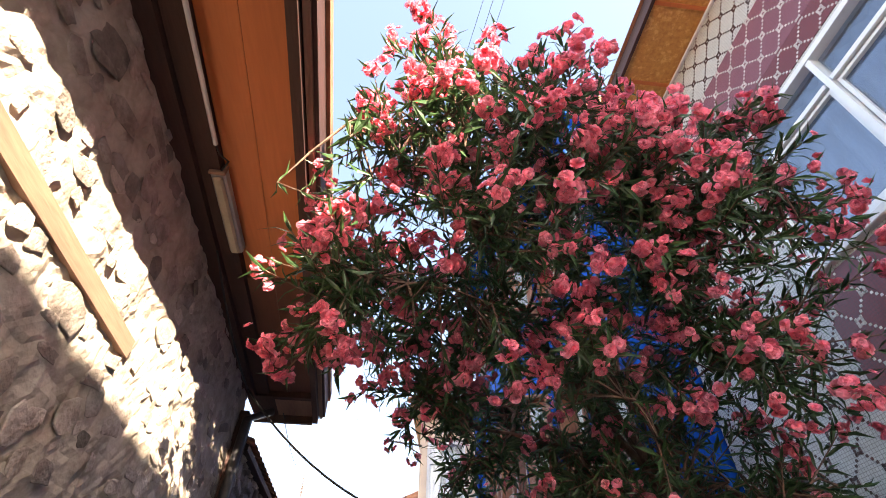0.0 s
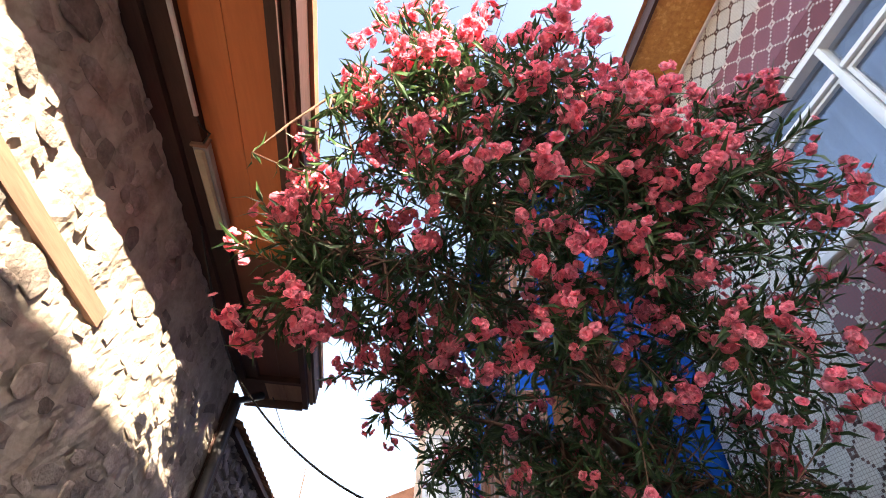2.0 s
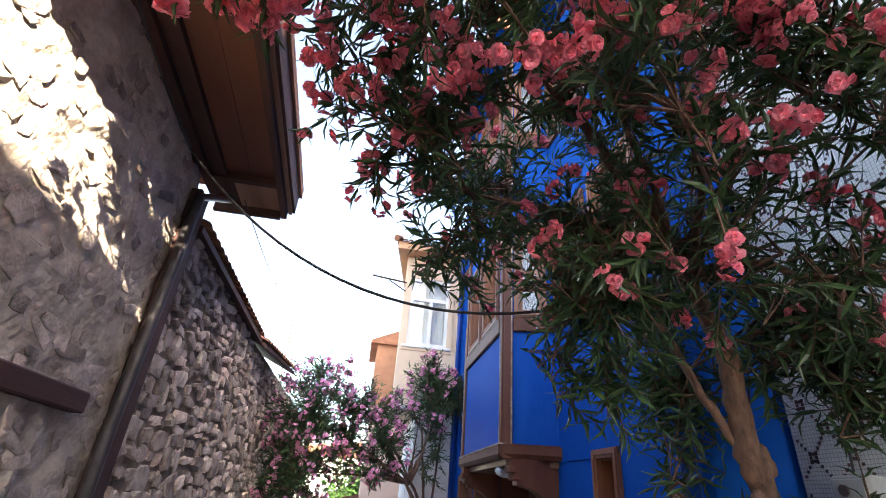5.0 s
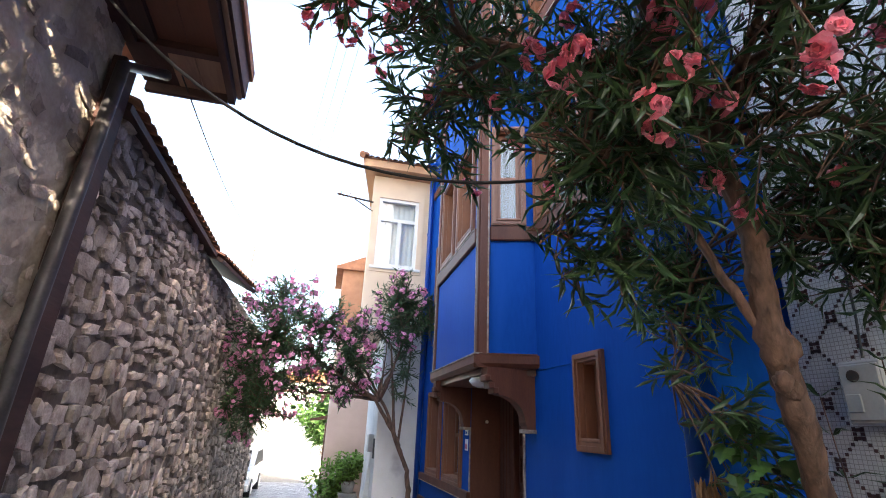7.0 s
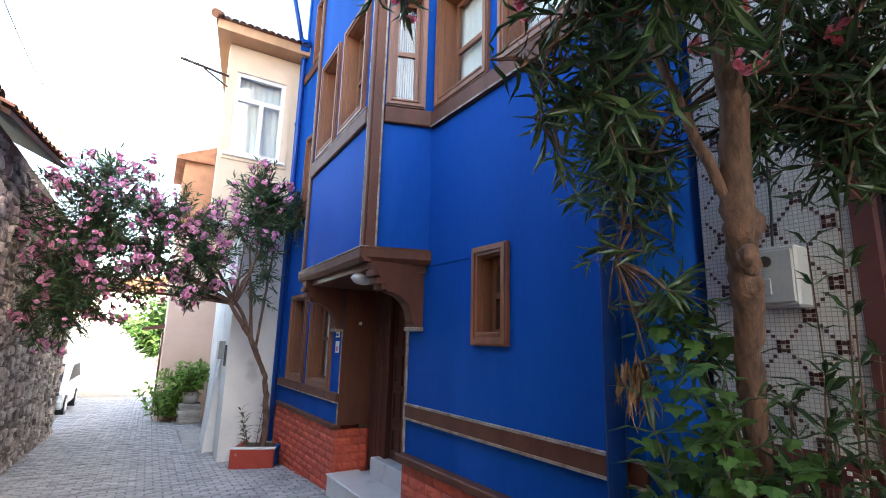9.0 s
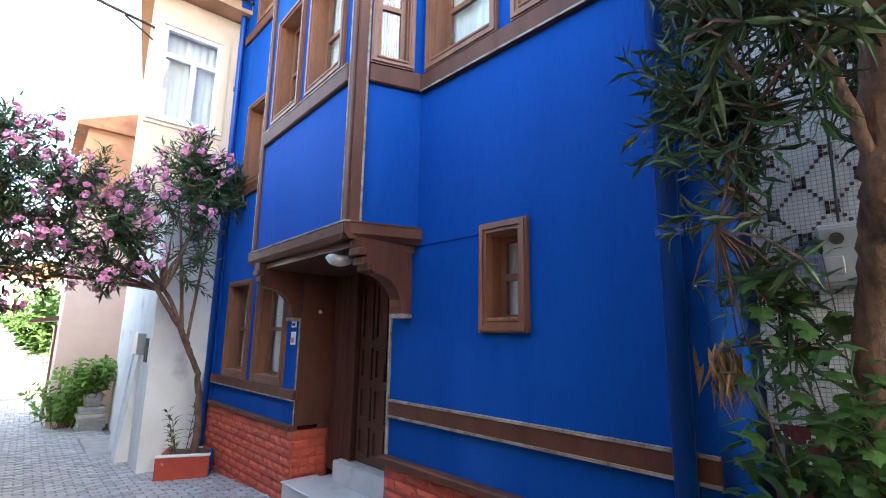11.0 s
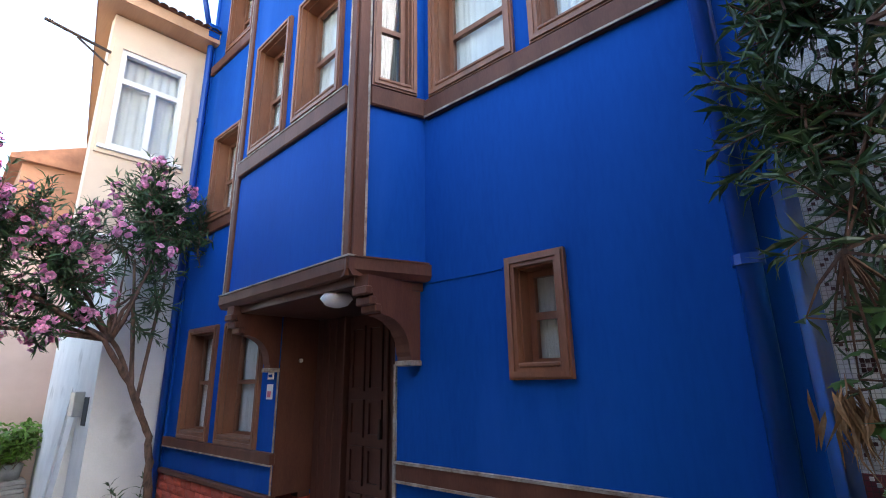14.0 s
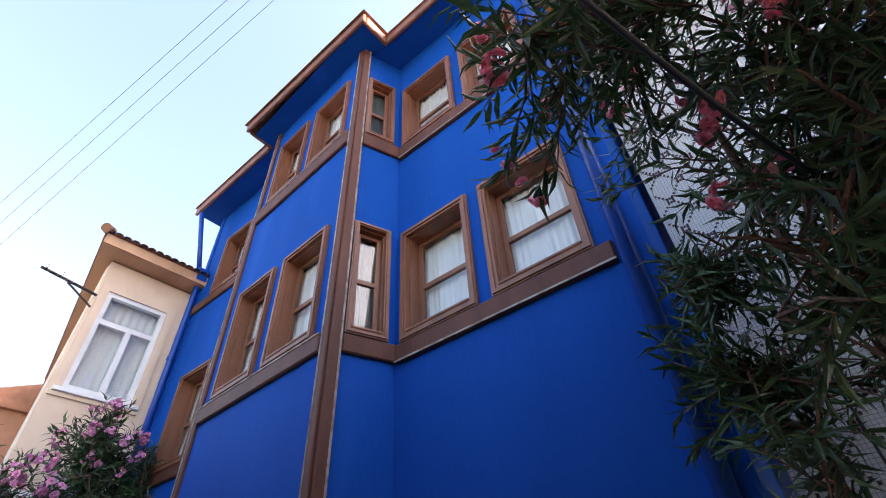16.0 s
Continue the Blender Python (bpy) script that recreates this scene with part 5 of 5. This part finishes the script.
part("step", MB().box(0.88, 1.42, 11.5, 15.2, ground_z(12) - 0.15, ground_z(12) - 0.04, 0.015), SLAB, beige, "worn grey stone kerb slab")
part("meter_box", MB().box(1.20, 1.33, 12.12, 12.42, 1.52, 1.85, 0.01), METAL_GREY, beige, "grey metal meter box")
# niches are thin near-black blocks, their inner shade painted on
part("niche", MB().box(1.285, 1.36, 11.70, 11.95, 1.42, 1.78), UNLIT_DARK, beige, "near-black block standing for a shaded window niche")
part("niche", MB().box(1.375, 1.45, 13.1, 13.35, 1.4, 1.75), UNLIT_DARK, beige, "near-black block standing for a shaded window niche")
can = part("door_canopy", MB().prism([(0.42, 2.25), (-0.15, 2.12), (-0.15, 2.05), (0.42, 2.12)], 19.0, 20.2), BROWN_DARK, fh, "small dark wooden door canopy")
part("door", MB().box(0.37, 0.43, 19.1, 20.1, -0.6, 2.0), BROWN_DARK, fh)
for z in (3.2,):
    part("window", MB().box(0.36, 0.43, 21.0, 22.0, z, z + 1.4), WHITE, fh)


def wire(label, a, b, sag, r, n=20):
    a, b = Vector(a), Vector(b)
    pts = [a.lerp(b, i / n) - Vector((0, 0, sag * 4 * (i / n) * (1 - i / n))) for i in range(n + 1)]
    return solid("cable", MB().tube(pts, r, 6), CABLE, label, "cable", group="wires over the lane", smooth=True)


wire("black cable strung from the eave across the lane", (-1.28, 4.1, 4.32), (1.5, 3.32, 3.26), 0.54, 0.0085)
wire("black cable strung between the tree and mosaic house", (1.5, 3.32, 3.26), (3.05, 3.2, 3.5), 0.05, 0.0085)
wire("thin dark wire running from the eave to a far roof", (-1.15, 5.1, 4.55), (-3.3, 20.0, 8.9), 0.25, 0.006)
wire("thin dark wire looped along the stone wall", (-1.30, 2.6, 4.6), (-1.28, 4.1, 4.32), 0.06, 0.008)
for near, far in ((1.16, -2.60), (1.27, -2.25), (1.39, -1.86)):
    wire("thin overhead wire high above the lane", (far, 24.0, 9.5), (near, 0.0, 9.5), 0.06, 0.0036)

for ax_, ay_, az_ in ((-4.1, 26.0, 10.0), (-3.9, 25.0, 9.2)):
    an = thing("roof_antenna", "thin television aerial on a far roof", "antenna", group="roof aerials", at=(ax_, ay_, 3.0))
    part("mast", MB().tube([(ax_, ay_, 2.5), (ax_, ay_, az_ + 0.5)], 0.02, 6), IRON, an)
    for k in range(4):
        part("element", MB().tube([(ax_ - 0.35, ay_ + 0.02, az_ + 0.14 * k), (ax_ + 0.35, ay_ - 0.02, az_ + 0.14 * k)], 0.012, 6), IRON, an)
# parked car beyond the stone wall
CAR = mat("car_paint", (0.70, 0.71, 0.72), rough=0.25, bump=0, coat=0.6)
car = thing("parked_car", "small white hatchback parked at the wall further down", "car", at=(-2.55, 21.5, ground_z(21.5)))
cz = ground_z(21.5)
part("body", MB().prism([(19.6, cz + 0.25), (19.55, cz + 0.7), (19.75, cz + 0.85), (20.3, cz + 0.92), (20.9, cz + 1.42), (22.4, cz + 1.44), (23.1, cz + 0.95), (23.2, cz + 0.3)], -3.3, -1.8, axis="x"), CAR, car)
part("side_glass", MB().prism([(20.4, cz + 0.93), (20.95, cz + 1.36), (22.35, cz + 1.38), (22.85, cz + 0.96)], -1.798, -1.785, axis="x"), UNLIT_DARK, car)
part("windscreen", MB().add([(-3.15, 20.27, cz + 0.935), (-1.95, 20.27, cz + 0.935), (-2.0, 20.86, cz + 1.425), (-3.1, 20.86, cz + 1.425)], [(0, 1, 2, 3)]), UNLIT_DARK, car)
for y in (20.25, 22.5):
    wh_ = part("wheel", MB().tube([(-1.97, y, cz + 0.29), (-1.77, y, cz + 0.29)], 0.29, 18), CABLE, car, "black tyre")
    part("rim", MB().tube([(-1.78, y, cz + 0.29), (-1.762, y, cz + 0.29)], 0.18, 14), METAL_GREY, wh_)
part("headlight", MB().box(-2.10, -1.83, 19.53, 19.62, cz + 0.62, cz + 0.76, 0.02), WHITE, car)
part("bumper", MB().box(-3.29, -1.81, 19.5, 19.6, cz + 0.28, cz + 0.46, 0.02), METAL_GREY, car)

# bright trees far down the lane
sprout("far_tree", "sunlit yellow-green tree beyond the end of the lane", (1.0, 29.5, 0.4), 90, 3.0, 0.4, 41, LEAF_VINE, spread=0.9, broad=0.5, whorls=9)

# ---- mosaic pattern on the tiled house ----
MAUVE = mosaic("mauve_mosaic", (0.27, 0.085, 0.11), (0.12, 0.05, 0.06))
bands = ((TY0, 2.52, 6.17, 6.44, MOSAIC_MAROON, "maroon mosaic band"), (TY0, 2.75, 6.444, 7.12, MAUVE, "mauve mosaic band"), (TY0, 2.50, 3.30, 4.60, MOSAIC_MAROON, "maroon mosaic panel"))
for ya, yb, za, zb, m_, lb in bands:
    part("mosaic_panel", MB().box(TX - 0.006, TX + 0.01, ya, yb, za, zb), m_, tile_house, lb)
dark_dots, light_dots = MB(), MB()


def dot(y, z, s):
    on = any(b[0] < y < b[1] and b[2] < z < b[3] for b in bands) or z < 1.45
    if (TWIN[0] - 0.05 < y < TWIN[1] + 0.05 and TWIN[2] - 0.08 < z < TWIN[3] + 0.04) or (TDOOR[0] - 0.03 < y < TDOOR[1] + 0.03 and z < TDOOR[3] + 0.1) or not TY0 < y < TY1 - 0.02:
        return
    x = TX - (0.010 if on else 0.004)
    mb = light_dots if on else dark_dots
    mb.add([(x, y - s, z - s), (x, y + s, z - s), (x, y + s, z + s), (x, y - s, z + s), (TX, y - s * 1.1, z - s * 1.1), (TX, y + s * 1.1, z - s * 1.1), (TX, y + s * 1.1, z + s * 1.1), (TX, y - s * 1.1, z + s * 1.1)],
           [(0, 1, 2, 3), (0, 4, 5, 1), (1, 5, 6, 2), (2, 6, 7, 3), (3, 7, 4, 0)])


HP, VP = 0.27, 0.16
for r in range(0, 52):
    z = 0.2 + r * VP
    for c in range(0, 17):
        y = 0.02 + c * HP + (HP / 2 if r % 2 else 0)
        for dy in (-0.021, 0.0, 0.021):
            for dz in (-0.021, 0.0, 0.021):
                if dy or dz:
                    dot(y + dy, z + dz, 0.0088)
        for sy in (-1, 1):
            for k in range(1, 6):
                s = k / 6
                bulge = 0.0
                dot(y + sy * (HP / 2 * s - bulge * 0.6), z + VP * s + bulge * 0.6, 0.0085)
for n_, glyph in enumerate((("X..X", "X.X.", "XX..", "X.X.", "X..X"), (".XX.", "X..X", "XXXX", "X..X", "X..X"))):
    for r_, line in enumerate(glyph):
        for c_, ch in enumerate(line):
            if ch == "X":
                dot(3.27 - 0.16 * n_ - 0.026 * c_, 3.34 - 0.026 * r_, 0.0125)
tagged(part("mosaic_dot", dark_dots, MOSAIC_DARK, tile_house, "dark square mosaic pieces in a net pattern"), kind="stuff")
tagged(part("mosaic_dot", light_dots, MOSAIC_LIGHT, tile_house, "pale square mosaic pieces in a net pattern"), kind="stuff")


# ---- pieces of walls, plinth and paving ----
def piece(name, mesh, parent, loc, rot=(0, 0, 0), scale=(1, 1, 1)):
    ob = new(name, mesh)
    ob.parent = parent
    base = Vector(parent.location) + (Vector(parent.parent.location) if parent.parent else Vector())
    ob.matrix_basis = Matrix.LocRotScale(Vector(loc) - base, Euler(rot), scale)
    return ob


rp = random.Random(77)


def rock_block():
    """A rock-faced block, unit sized, face towards -x."""
    mb = MB()
    nu, nv = 5, 3
    vs = []
    for j in range(nv + 1):
        for i in range(nu + 1):
            edge = i in (0, nu) or j in (0, nv)
            vs.append(((0.0 if edge else -rp.uniform(0.35, 1.0)), i / nu - 0.5 + (0 if edge else rp.gauss(0, 0.03)), j / nv - 0.5 + (0 if edge else rp.gauss(0, 0.05))))
    mb.add(vs, [(j * (nu + 1) + i, j * (nu + 1) + i + 1, (j + 1) * (nu + 1) + i + 1, (j + 1) * (nu + 1) + i) for j in range(nv) for i in range(nu)])
    k = len(mb.v)
    mb.add([(0.0, -0.5, -0.5), (0.0, 0.5, -0.5), (0.0, 0.5, 0.5), (0.0, -0.5, 0.5), (0.6, -0.5, -0.5), (0.6, 0.5, -0.5), (0.6, 0.5, 0.5), (0.6, -0.5, 0.5)], [(0, 1, 5, 4), (1, 2, 6, 5), (2, 3, 7, 6), (3, 0, 4, 7)])
    return mb.mesh("brick", BRICK_RED)


blocks = [rock_block() for _ in range(8)]
plinths = [o for o in house.children if o.name.startswith("plinth") and "cap" not in o.name]
CH = 0.098
for pi, (ya, yb) in enumerate(((Y0, DY0), (DY1 - 0.02, Y1))):
    for r in range(9):
        z = plinth_top - 0.06 - CH * (r + 0.5)
        y = ya + (0.0 if r % 2 else -0.14)
        while y < yb:
            a, b = max(y, ya), min(y + 0.28, yb)
            if b - a > 0.03 and z > ground_z(a) - 0.06:
                piece("brick", rp.choice(blocks), plinths[pi], (W - 0.012, (a + b) / 2, z), scale=(0.022, b - a - 0.006, CH - 0.006))
            y += 0.28
for r in range(8):
    z = plinth_top - 0.06 - CH * (r + 0.5)
    for a, b in (((0.0, 0.22), (0.22, 0.44)) if r % 2 else ((0.0, 0.11), (0.11, 0.33), (0.33, 0.44))):
        piece("brick", rp.choice(blocks), plinths[1], (W - 0.012 + (a + b) / 2, DY1 + 0.008, z), rot=(0, 0, math.pi / 2), scale=(0.02, b - a - 0.006, CH - 0.006))


def rubble():
    """An irregular rounded stone, unit sized, face towards +x."""
    n = 9
    ang = [2 * math.pi * (i + rp.uniform(-0.38, 0.38)) / n for i in range(n)]
    rad = [0.52 * min(1 / max(abs(math.cos(a)), 1e-6), 1 / max(abs(math.sin(a)), 1e-6)) * rp.uniform(0.70, 1.02) for a in ang]
    rings = []
    for f, x in ((1.0, -0.8), (0.98, 0.35), (0.88, 0.75)):
        rings.append([(x + (rp.uniform(-0.1, 0.1) if x > 0 else 0), math.cos(a) * r * f, math.sin(a) * r * f) for a, r in zip(ang, rad)])
    mid = [(rp.uniform(0.75, 0.98), math.cos(a) * r * 0.4, math.sin(a) * r * 0.4) for a, r in zip(ang[::3], rad[::3])]
    mb = MB()
    mb.add([p for q in rings for p in q], [(k * n + i, k * n + (i + 1) % n, (k + 1) * n + (i + 1) % n, (k + 1) * n + i) for k in range(2) for i in range(n)])
    b = len(mb.v)
    mb.v += mid
    o = 2 * n
    for i in range(3):
        mb.f += [(o + 3 * i, o + 3 * i + 1, b + i), (o + 3 * i + 1, o + 3 * i + 2, b + i), (o + 3 * i + 2, o + (3 * i + 3) % n, b + (i + 1) % 3, b + i)]
    mb.f.append((b, b + 1, b + 2))
    return mb


rub = [rubble() for _ in range(14)]
rub_soft = [r.mesh("stone", STONE, smooth=True) for r in rub]
rub_mesh = [r.mesh("stone", STONE, smooth=False) for r in rub]


def stone_face(wall, ya, yb, za, zb, x_of, size, near, limit, proud=0.03, ragged=0.0, fill=0.97, smooth=False, keep=1.0):
    rest, count = MB(), 0
    z = za
    while z < zb:
        h = rp.uniform(0.6, 1.25) * size * 0.72
        y = ya - rp.random() * 0.2
        while y < yb:
            w_ = rp.choice((0.45, 0.7, 0.9, 1.1, 1.3, 1.9)) * size * rp.uniform(0.85, 1.15)
            hh = h * rp.choice((0.6, 0.85, 1.0, 1.1, 1.5)) * rp.uniform(0.9, 1.1)
            c = y + w_ / 2
            zc = z + h / 2 + rp.gauss(0, 0.02)
            if rp.random() < keep and ya < c < yb and zc + hh / 2 < zb + 0.05 + ragged * rp.random():
                i = rp.randrange(len(rub))
                m_ = Matrix.LocRotScale((x_of(c), c, zc), Euler((rp.gauss(0, 0.22), rp.gauss(0, 0.04) * (0.2 if smooth else 1), rp.gauss(0, 0.06) * (0.15 if smooth else 1))), (proud * rp.uniform(0.3, 1.6), w_ * fill, hh * fill))
                if near(c, zc) and count < limit:
                    ob = new("stone", (rub_soft if smooth else rub_mesh)[i])
                    ob.parent = wall
                    ob.matrix_basis = m_
                    count += 1
                else:
                    rest.add([m_ @ Vector(p) for p in rub[i].v], rub[i].f)
            y += w_
        z += h
    if rest.v:
        tagged(part("stone_rest", rest, STONE, wall, smooth=smooth), kind="stuff")


stone_face(wall_near, -1.5, 4.93, 2.0, 4.62, left_x, 0.15, lambda y, z: 0.8 < y < 4.5 and z > 2.6, 290, proud=0.0055, fill=0.95, smooth=True, keep=0.5)
stone_face(wall_mid, 5.0, 8.3, 0.0, 4.12, left_x, 0.19, lambda y, z: y < 7.0 and z > 1.4, 290, proud=0.036, ragged=0.25, fill=0.93)
stone_face(wall_far, 8.3, 16.2, -0.4, 3.95, left_x, 0.18, lambda y, z: y < 9.3, 250, proud=0.036, fill=0.93)

cap = MB()
y = 5.06
while y < 8.2:
    w_ = rp.uniform(0.10, 0.24)
    m_ = Matrix.LocRotScale((-1.56 + rp.gauss(0, 0.02), y + w_ / 2, 4.17 + rp.gauss(0, 0.012)), Euler((rp.gauss(0, 0.2), rp.gauss(0, 0.1), rp.gauss(0, 0.2))), (0.10, w_, rp.uniform(0.06, 0.13)))
    i = rp.randrange(len(rub))
    cap.add([m_ @ Vector(p) for p in rub[i].v], rub[i].f)
    y += w_ * 0.9
tagged(part("cap_stone", cap, STONE, wall_mid, "loose stones along the wall's top"), kind="stuff")

pv = MB().box(-0.5, 0.5, -0.5, 0.5, -0.8, 0.0)
pv.v = [(x * (0.94 if z == 0 else 1), y * (0.9 if z == 0 else 1), z) for x, y, z in pv.v]
pv_mesh = pv.mesh("sett", PAVER)
lane = tagged(new("pavement"), "lane paved with small grey stone setts", "pavement", kind="structure")
rest, count = MB(), 0
PW, PL = 0.20, 0.105
r, y = 0, 6.4
while y < 26:
    x = -1.62 + (PW / 2 if r % 2 else 0)
    xe = 2.34 if y < 11.4 else 1.5 if y < 15 else 1.2
    if y > 16.3:
        x -= 2.2
    while x < xe:
        m_ = Matrix.LocRotScale((x + PW / 2, y, ground_z(y) + rp.gauss(0, 0.0025)), Euler((rp.gauss(-0.045, 0.012), rp.gauss(0, 0.012), rp.gauss(0, 0.02))), (PW * 0.95, PL * 0.93, 0.05))
        if 9.2 < y < 11.2 and count < 300:
            ob = new("sett", pv_mesh)
            ob.parent = lane
            ob.matrix_basis = m_
            count += 1
        else:
            rest.add([m_ @ Vector(p) for p in pv.v], pv.f)
        x += PW
    y += PL
    r += 1
tagged(part("sett_rest", rest, PAVER, lane), kind="stuff")

# the blue house stands a little out of square with the lane
house.matrix_basis = Matrix.Rotation(radians(2.56), 4, "Z") @ Matrix.Translation(house.location + Vector((0.298, -0.082, 0)))
